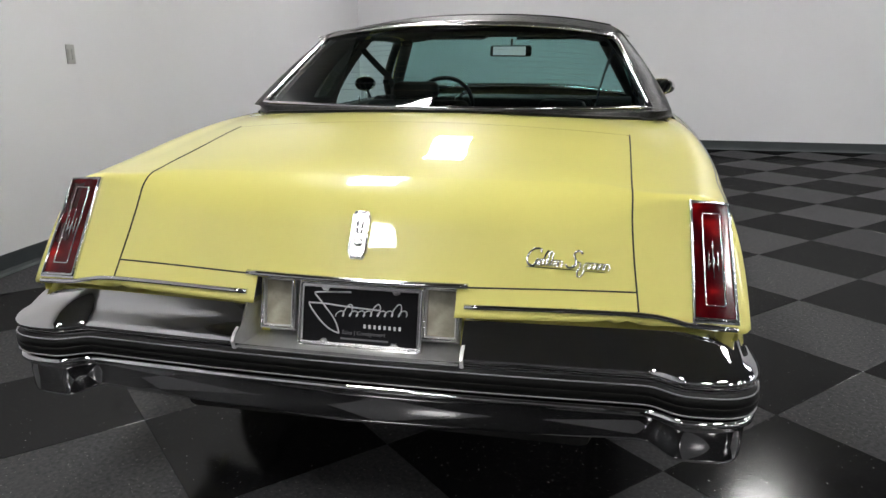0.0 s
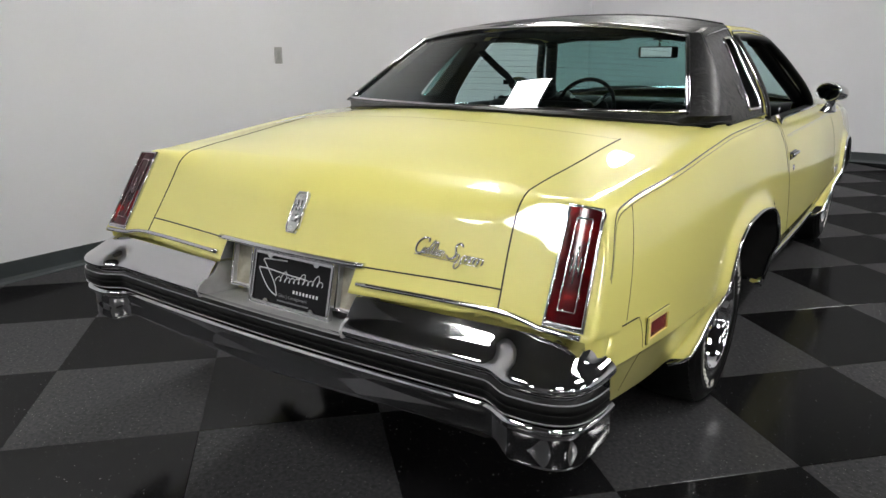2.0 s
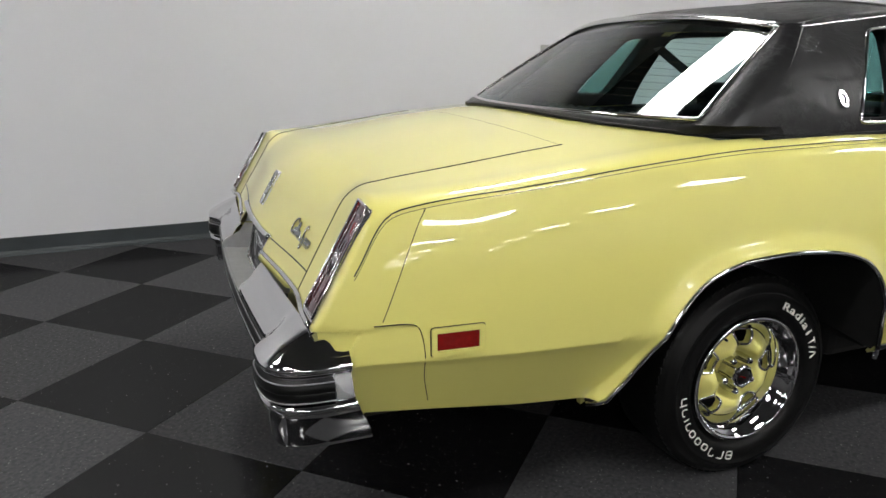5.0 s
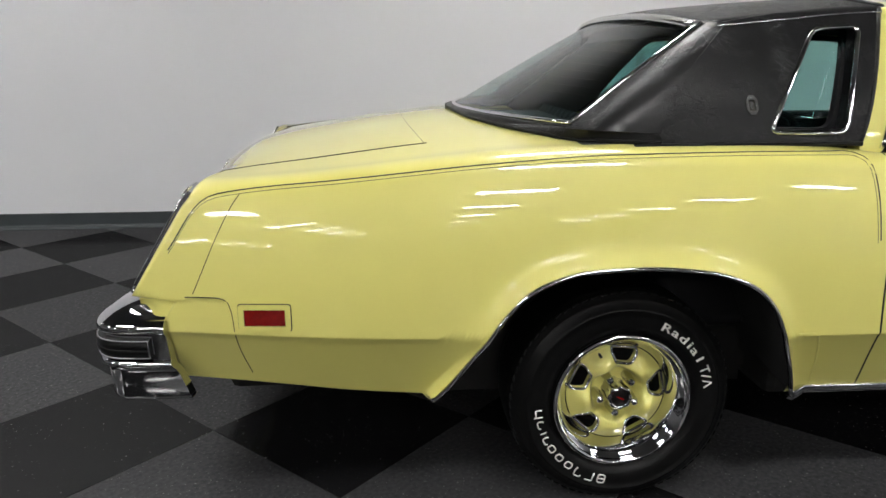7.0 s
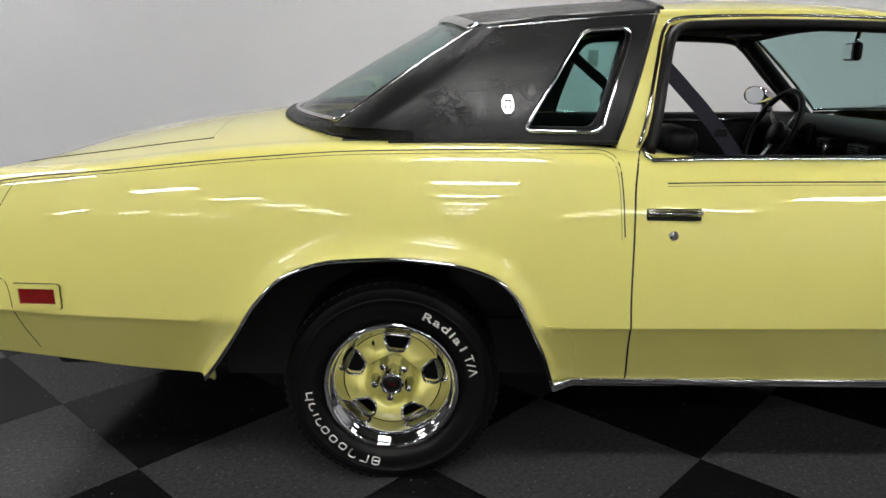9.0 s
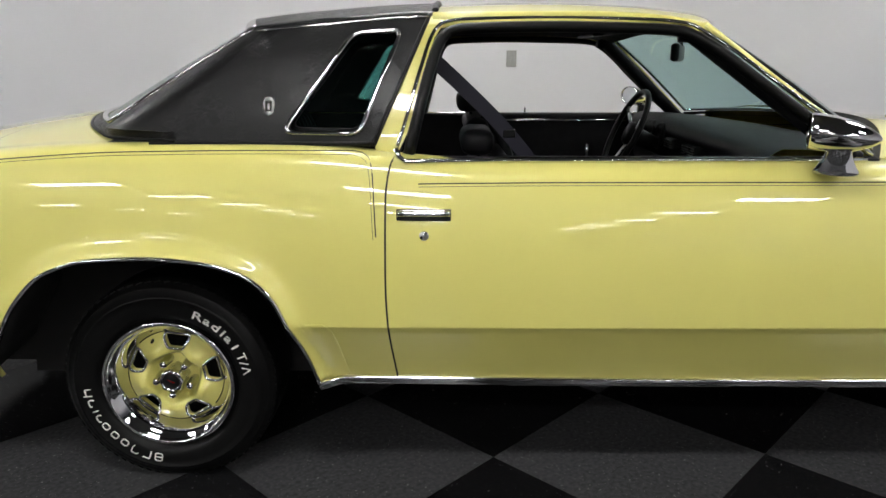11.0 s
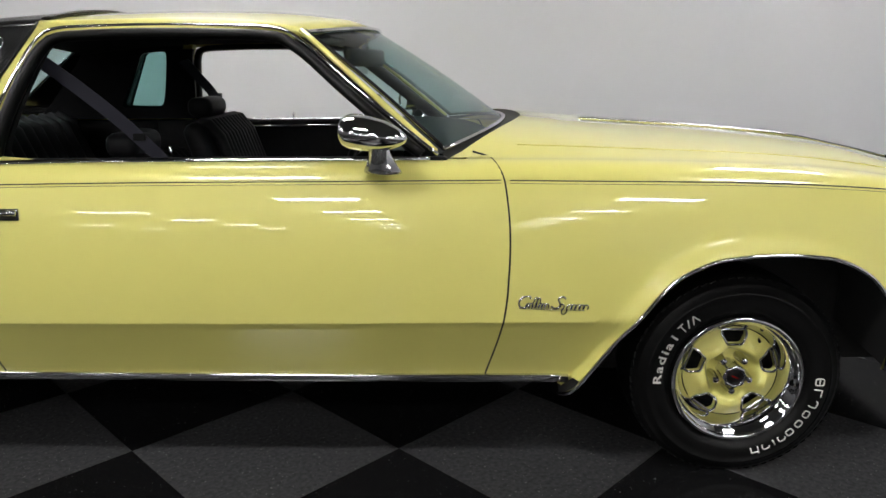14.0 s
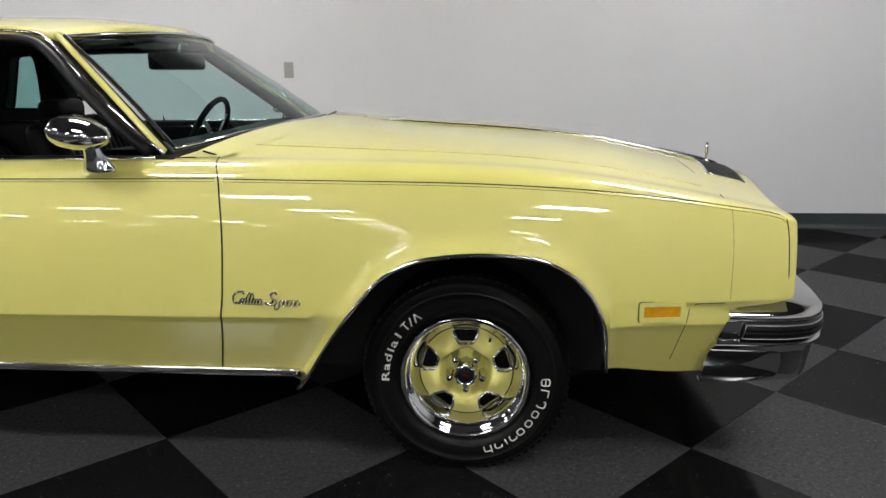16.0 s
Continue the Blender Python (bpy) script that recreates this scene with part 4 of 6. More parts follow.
def script_mark(name, place, length, height, parent, label):
    """A chrome script badge drawn as flowing loops, with no letters in it."""
    e = newat(name, (0, 0, 0))
    e.parent = parent
    tagged(e, label)
    for a0, a1, cap in ((0.0, 0.44, 0), (0.47, 1.0, 1)):
        # an open looping capital, then a run of small forward loops
        big = ([(0.15, 0.72), (0.12, 0.95), (0.05, 0.9), (0.0, 0.5), (0.03, 0.1), (0.09, 0.0), (0.15, 0.2)],
               [(0.17, 0.8), (0.12, 0.98), (0.07, 0.8), (0.11, 0.45), (0.13, 0.2), (0.06, 0.02), (0.0, 0.2)])[cap]
        pts = [place((a0 + p.x) * length + 0.3 * height * p.z, (p.z - 0.35 - 0.2 * (a0 + p.x)) * height) for p in line_pts([(x, 0, z) for x, z in big], 30)]
        bm = bmesh.new()
        tube(bm, pts, 0.0031, 6, up=(0, 1, 0.3))
        part("script_capital", bm, CHROME, e)
        tall = ((0.36, 0.36, 0.85, 0.8, 0.36, 0.36, 0.36), (0.36, -0.45, 0.36, 0.36, 0.36, 0.36, 0.36))[cap]
        loops = len(tall)
        span = a1 - a0 - 0.13
        pitch = span / loops
        pts = []
        for k in range(loops * 14 + 1):
            th = 2 * math.pi * k / 14
            h = tall[min(loops - 1, k // 14)]
            x = a0 + 0.12 + pitch * th / (2 * math.pi) - 0.36 * pitch * math.sin(th)
            z = h * 0.5 * (1 - math.cos(th))
            pts.append(place(x * length + 0.3 * height * z, (z - 0.33 - 0.2 * x) * height))
        bm = bmesh.new()
        tube(bm, pts, 0.0024, 6, up=(0, 1, 0.3))
        part("script_stroke", bm, CHROME, e)
    bm = bmesh.new()
    tube(bm, [place(length * (0.02 + 0.94 * k / 14), (-0.42 - 0.2 * k / 14) * height) for k in range(15)], 0.0012, 6, up=(0, 1, 0.3))
    part("script_underline", bm, CHROME, e)


script_mark("fender_script", lambda a, b: Vector((2.19 + a, -side_y(2.19 + a, 0.575) - 0.003, 0.573 + b)), 0.195, 0.036, car, "flowing chrome script badge")
script_mark("trunk_script", lambda a, b: on_rear(-0.40 - a, 0.775 + b, 0.004), 0.19, 0.038, car, "flowing chrome script badge")


# ---- tail ----
def build_tail():
    # lid gap: down both sides, along the bottom, across under the window
    def lid_edge(sg):
        def across(f):
            return sg * interp(f, [(0.0, 0.65), (0.45, 0.642), (0.72, 0.638), (0.8, 0.642), (1.0, 0.66)])
        us = (-0.52, -0.56, -0.65, -0.8, -0.95, -1.05, -1.1, -1.15, -1.18)
        pts = []
        for u in us:
            y = across((-0.52 - u) / 0.95)
            pts.append(body_place(u, y, top_z(u, y)))
        y = across(0.72)
        pts += [tail_edge(y, a) for a in (0.05, 0.4, 0.8, 1.2, 1.5)]
        z1 = top_z(U0, y) - edge_r(y)
        for k in range(1, 7):
            pts.append(on_rear(across(0.72 + 0.28 * k / 6), z1 + (0.676 - z1) * k / 6))
        return pts
    bm = bmesh.new()
    tube(bm, [on_top(-0.525 - 0.045 * (1 - (k / 15 - 1) ** 2), 0.655 * (k / 15 - 1), -0.0004) for k in range(31)], 0.0008, 6)
    part("lid_gap", bm, GAP, car)
    for sg in (-1, 1):
        pts = line_pts(lid_edge(sg), 110)
        bm = bmesh.new()
        tube(bm, pts, 0.0021, 6, up=(0, 0, 1))
        part("lid_gap", bm, GAP, car)
        pts = [on_rear(sg * (0.655 - 0.39 * k / 12), 0.716 - 0.004 * k / 12, 0) for k in range(13)]
        bm = bmesh.new()
        tube(bm, pts, 0.002, 6)
        part("lid_gap", bm, GAP, car)
        # bright strip low on the tail panel
        pts = [on_rear(sg * (0.27 + 0.39 * k / 12), 0.672, 0.004) for k in range(13)] + [on_rear(sg * 0.70, 0.67, 0.004), on_rear(sg * 0.735, 0.665, 0.004), on_rear(sg * 0.765, 0.659, 0.004), on_rear(sg * 0.8, 0.657, 0.004), on_rear(sg * 0.84, 0.656, 0.004), on_rear(sg * 0.868, 0.656, 0.003)]
        bm = bmesh.new()
        tube(bm, pts, 0.008, 8, flat=0.8)
        part("tail_moulding", bm, CHROME, car, "chrome moulding low across the tail")
        # tail lamp
        lamp = newat("tail_lamp", (0, 0, 0))
        lamp.parent = car
        tagged(lamp, "tall narrow red tail lamp in a chrome bezel")

        def lp(a, b, d):
            """a: 0 inboard to 1 outboard, b: 0 low to 1 high"""
            z = 0.664 + 0.244 * b
            y0, y1 = 0.775 - 0.012 * b, 0.873 - 0.022 * b
            y = min(y0 + (y1 - y0) * a, side_y(U0, min(z, 0.86)) - 0.006)
            p = body_place(U0, sg * y, min(z, shoulder_z(U0, y) + 0.01))
            return p + Vector((-0.86, 0, 0.5)) * (0.006 - d)
        bm = bmesh.new()
        plate(bm, [(0, 0), (1, 0), (1, 1), (0, 1)], [[(0.07, 0.045), (0.93, 0.045), (0.93, 0.975), (0.07, 0.975)]], lp, 0.012)
        part("bezel", bm, SATIN, lamp, "chrome bezel", smooth=False)
        bm = bmesh.new()
        tube(bm, [lp(a, b, -0.001) for a, b in ((0.04, 0.03), (0.04, 0.25), (0.04, 0.5), (0.04, 0.75), (0.04, 0.99), (0.96, 0.99), (0.96, 0.75), (0.96, 0.5), (0.96, 0.25), (0.96, 0.03))], 0.0038, 8, closed=True, up=(-0.86, 0, 0.5))
        part("bezel_bead", bm, CHROME, lamp, "chrome bead")
        bm = bmesh.new()
        grid(bm, lambda i, j: lp(0.07 + 0.86 * i / 6, 0.045 + 0.93 * j / 16, 0.003 - 0.003 * math.sin(math.pi * i / 6)), 7, 17)
        bmesh.ops.recalc_face_normals(bm, faces=bm.faces)
        part("lens", bm, LENS_RED, lamp, "deep red lens")
        bm = bmesh.new()
        tube(bm, [lp(a, b, -0.001) for a, b in rounded([(0.3, 0.14), (0.72, 0.14), (0.72, 0.89), (0.3, 0.89)], 0.02, 2)], 0.0016, 6, closed=True, up=(-0.86, 0, 0.5))
        part("lens_outline", bm, CHROME, lamp)
        # slim upright ornament in the lens
        for seg in ([(0.51, 0.36), (0.51, 0.66)], [(0.38, 0.44), (0.51, 0.52), (0.64, 0.44)], [(0.4, 0.42), (0.4, 0.58)], [(0.62, 0.42), (0.62, 0.58)]):
            bm = bmesh.new()
            tube(bm, [lp(a, b, -0.001) for a, b in seg], 0.0017, 6, up=(-0.86, 0, 0.5))
            part("lens_ornament", bm, CHROME, lamp)
    # trunk lock badge: an upright shield with a key barrel
    badge = newat("trunk_emblem", (0, 0, 0))
    badge.parent = car
    tagged(badge, "upright chrome shield emblem over the trunk lock")

    def bp(a, b, d):
        p = on_rear(a * 0.88, 0.812 + b, 0.006 - d)
        return p + Vector((0, 0, 0))
    bm = bmesh.new()
    plate(bm, [(-0.027, -0.037), (-0.018, -0.052), (0.018, -0.052), (0.027, -0.037), (0.025, 0.042), (0.018, 0.052), (-0.018, 0.052), (-0.025, 0.042)], [[(-0.019, -0.03), (0.019, -0.03), (0.017, 0.04), (-0.017, 0.04)]], bp, 0.01)
    part("shield", bm, DULLCHROME, badge, smooth=False)
    bm = bmesh.new()
    tube(bm, [bp(a, b, 0) for a, b in ((-0.024, -0.036), (-0.016, -0.049), (0.016, -0.049), (0.024, -0.036), (0.0225, 0.04), (0.016, 0.049), (-0.016, 0.049), (-0.0225, 0.04))], 0.0032, 8, closed=True, up=(-0.86, 0, 0.5))
    part("shield_bead", bm, CHROME, badge)
    bm = bmesh.new()
    plate(bm, [(-0.019, -0.03), (0.019, -0.03), (0.017, 0.04), (-0.017, 0.04)], [], lambda a, b, d: bp(a, b, d + 0.002), 0.006)
    part("field", bm, DULLCHROME, badge, smooth=False)
    for seg in ([(-0.006, 0.03), (-0.006, 0.004), (0.008, 0.004)], [(0.008, 0.03), (0.008, 0.004)]):
        bm = bmesh.new()
        tube(bm, [bp(a, b, 0.002) for a, b in seg], 0.003, 6)
        part("figure", bm, CHROME, badge)
    bm = bmesh.new()
    c = bp(0, -0.016, 0)
    revolve(bm, [(0.0, 0.003), (0.006, 0.004), (0.011, 0.003), (0.012, -0.006)], 24, axis="z")
    m = Matrix.Translation(c) @ Vector((-0.86, 0, 0.5)).to_track_quat("Z", "Y").to_matrix().to_4x4()
    bmesh.ops.transform(bm, matrix=m, verts=bm.verts)
    part("lock_barrel", bm, DULLCHROME, badge)


build_tail()


# ---- bumpers ----
def bumper(name, pairs, prof, notch, strip_z, strip_end, label, lift, rake):
    """A swept bar: pairs give its outer edge and the back of its shelf in plan."""
    b = newat(name, (0, 0, 0))
    b.parent = car
    tagged(b, label)
    o, q = [], []
    m = len(pairs)
    fine = []
    for k in range(m - 1):
        for j in range(8):
            fine.append([pairs[k][x] + (pairs[k + 1][x] - pairs[k][x]) * j / 8 for x in range(4)])
    for _ in range(2):
        fine = [fine[0]] + [[sum(fine[clamp_i(k + e, len(fine))][x] for e in (-2, -1, 0, 1, 2)) / 5 for x in range(4)] for k in range(1, len(fine) - 1)] + [fine[-1]]
    for v in fine:
        o.append(Vector((v[0], max(0.0, v[1]), 0)))
        q.append(Vector((v[2], max(0.0, v[3]), 0)))
    o.append(Vector((*pairs[-1][:2], 0)))
    q.append(Vector((*pairs[-1][2:], 0)))
    n = len(o)
    raw = []
    for k in range(n):
        t = o[min(k + 1, n - 1)] - o[max(k - 1, 0)]
        v = Vector((t.y, -t.x, 0)).normalized()
        raw.append(v if v.dot(q[k] - o[k]) > 0 else -v)
    nor = [sum((raw[min(max(k + e, 0), n - 1)] for e in (-2, -1, 0, 1, 2)), Vector()).normalized() for k in range(n)]
    nor[0] = raw[0]
    both = [(-1, k) for k in range(n - 1, 0, -1)] + [(1, k) for k in range(n)]

    def place(s, k, d, z):
        c = o[k] + nor[k] * min(d, 0.035)
        if d > 0.035:
            c = c.lerp(q[k], (d - 0.035) / 0.135)
        if z < 0.478:
            z += lift * (1 - smooth01((o[k].y - 0.67) / 0.07)) * (0.1 + 0.9 * o[k].y / 0.66) * clamp((0.478 - z) / 0.05)
        near = smooth01(1 - abs(o[k].x - o[-1].x) / 0.1) if o[k].y > 0.85 else 0.0
        return Vector((c.x + rake * near * clamp((0.51 - z) / 0.12), s * c.y, z))
    bm = bmesh.new()
    vs = [[bm.verts.new(place(*both[a], *p)) for p in prof] for a in range(len(both))]
    for a in range(len(both) - 1):
        for j in range(len(prof) - 1):
            if notch and j < 7 and max(o[both[a][1]].y, o[both[a + 1][1]].y) < 0.28:
                continue
            bm.faces.new((vs[a][j], vs[a + 1][j], vs[a + 1][j + 1], vs[a][j + 1]))
    # the ends turn in towards the body
    for row in (vs[0], vs[-1]):
        low = [bm.verts.new((v.co.x + 0.004, v.co.y - math.copysign(0.03, v.co.y), v.co.z)) for v in row]
        for j in range(4, len(row) - 1):
            bm.faces.new((row[j], row[j + 1], low[j + 1], low[j]))
    bmesh.ops.recalc_face_normals(bm, faces=bm.faces)
    part("face_bar", bm, CHROME, b, "heavy chrome bumper bar", sharp=50)
    z0, z1 = strip_z
    kept = [a for a in both if o[a[1]].y < 0.86 or abs(o[a[1]].x) > abs(strip_end)]
    bm = bmesh.new()
    h = z1 - z0
    sp = [(0.014, z0), (0.002, z0 + 0.001), (-0.003, z0 + 0.22 * h), (-0.004, z0 + 0.45 * h), (-0.0025, z0 + 0.5 * h), (-0.004, z0 + 0.55 * h), (-0.003, z0 + 0.78 * h), (0.002, z1 - 0.001), (0.014, z1)]
    vs = [[bm.verts.new(place(*a, *p)) for p in sp] for a in kept]
    for a in range(len(kept) - 1):
        for j in range(len(sp) - 1):
            bm.faces.new((vs[a][j], vs[a + 1][j], vs[a + 1][j + 1], vs[a][j + 1]))
    bm.faces.new(vs[0])
    bm.faces.new(vs[-1])
    bmesh.ops.recalc_face_normals(bm, faces=bm.faces)
    part("rubber_strip", bm, RUBBER, b, "ribbed black rubber rub strip", sharp=50)
    bm = bmesh.new()
    tube(bm, [place(*a, -0.0005, z0) for a in kept] + [place(*a, -0.0005, z1) for a in reversed(kept)], 0.0016, 6, closed=True)
    part("strip_outline", bm, STRIP_EDGE, b, "thin bright outline of the rub strip")


def clamp_i(k, m):
    return min(max(k, 0), m - 1)


REAR_PROF = [(0.17, 0.645), (0.12, 0.631), (0.07, 0.615), (0.036, 0.602), (0.018, 0.592), (0.007, 0.585), (0.001, 0.577), (0.0, 0.569), (0.003, 0.562), (0.008, 0.557), (0.014, 0.553), (0.014, 0.492), (0.006, 0.487), (0.001, 0.481), (0.002, 0.474),
             (0.01, 0.468), (0.015, 0.461), (0.0185, 0.452), (0.0195, 0.42), (0.0205, 0.388), (0.023, 0.38), (0.03, 0.375), (0.08, 0.375)]
bumper("rear_bumper", [(-1.364, 0, -1.292, 0), (-1.36, 0.28, -1.29, 0.28), (-1.352, 0.48, -1.28, 0.48), (-1.343, 0.65, -1.27, 0.65), (-1.342, 0.69, -1.268, 0.69), (-1.372, 0.738, -1.266, 0.736), (-1.379, 0.76, -1.264, 0.756),
                       (-1.377, 0.82, -1.254, 0.80), (-1.368, 0.86, -1.245, 0.825), (-1.345, 0.895, -1.232, 0.845), (-1.31, 0.914, -1.217, 0.862), (-1.26, 0.922, -1.2, 0.872), (-1.22, 0.924, -1.192, 0.876), (-1.185, 0.924, -1.18, 0.878)],
       REAR_PROF, True, (0.5, 0.545), -1.222, "chrome rear bumper with black rubber strip and recessed middle", 0.02, 0.045)
FRONT_PROF = [(0.17, 0.562), (0.1, 0.556), (0.06, 0.549), (0.036, 0.543), (0.016, 0.536), (0.004, 0.528), (0.0, 0.52), (0.002, 0.512), (0.006, 0.506), (0.013, 0.502), (0.014, 0.453), (0.006, 0.447), (0.0, 0.442), (0.002, 0.434), (0.012, 0.426), (0.018, 0.41), (0.024, 0.37), (0.029, 0.335), (0.034, 0.322), (0.07, 0.315), (0.11, 0.315)]
bumper("front_bumper", [(3.955, 0, 3.8, 0), (3.95, 0.25, 3.8, 0.25), (3.935, 0.5, 3.79, 0.45), (3.915, 0.68, 3.765, 0.62), (3.895, 0.78, 3.74, 0.72), (3.865, 0.84, 3.72, 0.77), (3.82, 0.885, 3.69, 0.82), (3.75, 0.905, 3.65, 0.855), (3.67, 0.908, 3.61, 0.865), (3.59, 0.906, 3.575, 0.868)],
       FRONT_PROF, False, (0.458, 0.497), 3.64, "chrome front bumper with black rubber strip", 0.0, -0.055)


def build_pocket():
    """The recessed middle of the tail: plate, frame, two backup lamps."""
    p = newat("plate_pocket", (0, 0, 0))
    p.parent = car
    tagged(p, "cast aluminium licence pocket")
    bm = bmesh.new()
    box(bm, -1.205, -1.195, -0.265, 0.265, 0.5, 0.72)
    for sg in (-1, 1):
        plate(bm2 := bmesh.new(), [(-1.2, 0.54), (-1.356, 0.553), (-1.362, 0.574), (-1.35, 0.59), (-1.3, 0.612), (-1.283, 0.635), (-1.27, 0.655), (-1.252, 0.713), (-1.2, 0.713)], [], lambda a, b, d: Vector((a, sg * (0.281 - d), b)), 0.008)
        me = bpy.data.meshes.new("tmp")
        bm2.to_mesh(me)
        bm2.free()
        bm.from_mesh(me)
        bpy.data.meshes.remove(me)
    grid(bm, lambda i, j: Vector((-1.195 - 0.165 * i / 8 - 0.006 * (1 - (j / 8 - 1) ** 2) * i / 8, -0.27 + 0.54 * j / 16, 0.546 + 0.014 * (i / 8) ** 2)), 9, 17)
    part("housing", bm, ALU, p, smooth=False)
    bm = bmesh.new()
    tube(bm, [(-1.262 - 0.012 * (1 - (k / 10 - 1) ** 2), -0.275 + 0.55 * k / 20, 0.716) for k in range(21)], 0.011, 8, flat=0.7)
    part("upper_rail", bm, CHROME, p, "chrome rail over the licence pocket")
    for sg in (-1, 1):
        lamp = newat("backup_lamp", (-1.235, sg * 0.207, 0.635))
        lamp.parent = car
        lamp.rotation_euler = (0, radians(12), 0)
        tagged(lamp, "upright cloudy backup lamp in a metal frame")
        bm = bmesh.new()
        plate(bm, [(-0.046, -0.066), (0.046, -0.066), (0.046, 0.066), (-0.046, 0.066)], [[(-0.035, -0.056), (0.035, -0.056), (0.035, 0.056), (-0.035, 0.056)]], lambda a, b, d: Vector((-0.012 + d, a, b)), 0.03)
        part("frame", bm, ALU, lamp, smooth=False)
        bm = bmesh.new()
        tube(bm, [(-0.013, a, b) for a, b in ((-0.041, -0.061), (0.041, -0.061), (0.041, 0.061), (-0.041, 0.061))], 0.0045, 8, closed=True, up=(1, 0, 0))
        part("frame_bead", bm, CHROME, lamp)
        bm = bmesh.new()
        grid(bm, lambda i, j: Vector((0.0 - 0.005 * math.sin(math.pi * i / 12) + 0.0015 * (j % 2), -0.035 + 0.07 * i / 12, -0.056 + 0.112 * j / 24)), 13, 25)
        bmesh.ops.recalc_face_normals(bm, faces=bm.faces)
        part("lens", bm, LENS_CLEAR, lamp, "cloudy ribbed lens")
    pl = newat("licence_plate", (-1.262, -0.012, 0.622))
    pl.parent = car
    pl.rotation_euler = (0, radians(14), 0)
    tagged(pl, "black dealer plate in a chrome frame")
    bm = bmesh.new()
    box(bm, -0.001, 0.002, -0.152, 0.152, -0.076, 0.076)
    part("plate", bm, PLATE_BLACK, pl, smooth=False)
    bm = bmesh.new()
    hole = [(-0.143, -0.066), (-0.1, -0.066), (-0.094, -0.058), (-0.082, -0.058), (-0.078, -0.066), (0.078, -0.066), (0.082, -0.058), (0.094, -0.058), (0.1, -0.066), (0.143, -0.066),
            (0.143, 0.066), (0.1, 0.066), (0.094, 0.058), (0.082, 0.058), (0.078, 0.066), (-0.078, 0.066), (-0.082, 0.058), (-0.094, 0.058), (-0.1, 0.066), (-0.143, 0.066)]
    plate(bm, rounded([(-0.156, -0.082), (0.156, -0.082), (0.156, 0.082), (-0.156, 0.082)], 0.012), [hole], lambda a, b, d: Vector((-0.008 + d, a, b)), 0.014)
    part("plate_frame", bm, SATIN, pl, "chrome plate frame", smooth=False)
    bm = bmesh.new()
    tube(bm, [(-0.008, a, b) for a, b in rounded([(-0.152, -0.077), (0.152, -0.077), (0.152, 0.077), (-0.152, 0.077)], 0.01)], 0.004, 8, closed=True, up=(1, 0, 0))
    part("plate_frame_bead", bm, CHROME, pl)
    # sweeping silver flourish standing for the dealer's mark: y runs to the car's left
    strokes = ([(-0.025, 0.058), (-0.118, 0.05), (-0.1, 0.03), (-0.06, -0.02), (-0.052, -0.044), (-0.075, -0.036), (-0.125, 0.012), (-0.133, 0.026), (-0.1, 0.026), (-0.04, 0.022), (0.05, 0.018)],)
    for st in strokes:
        pts = line_pts([(-0.0025, -a, b) for a, b in st], 60)
        bm = bmesh.new()
        tube(bm, pts, 0.0019, 6, up=(1, 0, 0), flat=0.4)
        part("flourish", bm, SILVER_PRINT, pl)
    wav = []
    tall = (0, 1, 0, 0, 0, 1, 0, 0, 1, 0)
    for k in range(161):
        t = k / 160
        n = min(9, int(t * 10))
        th = 2 * math.pi * 10 * t
        up = (0.03 if tall[n] else 0.014) * 0.5 * (1 - math.cos(th))
        wav.append((-0.0025, -(-0.062 + 0.175 * t - 0.005 * math.sin(th) + 0.35 * up), -0.004 + 0.012 * t + up))
    bm = bmesh.new()
    tube(bm, wav, 0.0013, 6, up=(1, 0, 0), flat=0.4)
    part("flourish", bm, SILVER_PRINT, pl)
    for k in range(8):
        bm = bmesh.new()
        y = -(0.012 + 0.0125 * k)
        box(bm, -0.0025, -0.001, y - 0.0028, y + 0.0028, -0.0275, -0.0185)
        part("mark_bar", bm, WHITE_PRINT, pl, smooth=False)
    cu = bpy.data.curves.new("line", "FONT")
    cu.body, cu.size, cu.align_x, cu.extrude = "Sales | Consignment", 0.0135, "CENTER", 0.0004
    t = new("line", cu)
    me = bpy.data.meshes.new_from_object(t)
    bpy.data.objects.remove(t)
    me.materials.append(GREY_PRINT)
    ob = new("printed_line", me)
    ob.parent = pl
    ob.matrix_basis = Matrix.Translation((-0.002, -0.01, -0.045)) @ Matrix(((0, 0, -1, 0), (-1, 0, 0, 0), (0, 1, 0, 0), (0, 0, 0, 1)))
    bm = bmesh.new()
    box(bm, -0.0025, -0.001, -0.072, 0.048, -0.058, -0.054)
    part("mark_bar", bm, GREY_PRINT, pl, smooth=False)


build_pocket()


# ---- wheels in full ----
SLOT = [(-0.036, 0.136), (0.036, 0.136), (0.037, 0.122), (0.02, 0.091), (-0.02, 0.091), (-0.037, 0.122)]
RIDGE = [(0.03, -0.034), (0.058, -0.03), (0.066, -0.044), (0.074, -0.072), (0.083, -0.089), (0.096, -0.09), (0.115, -0.079), (0.132, -0.064), (0.142, -0.056)]
VALLEY = [(0.03, -0.034), (0.06, -0.03), (0.07, -0.042), (0.08, -0.058), (0.09, -0.063), (0.11, -0.064), (0.13, -0.06), (0.142, -0.054)]


def wheel_face(p, q):
    """Depth of the stamped wheel centre: five bulging spokes round a sunk hub."""
    r = math.hypot(p, q)
    k = (0.5 - 0.5 * math.cos(5 * (math.atan2(q, p) - math.pi / 2))) ** 0.8
    return interp(r, VALLEY) * (1 - k) + interp(r, RIDGE) * k


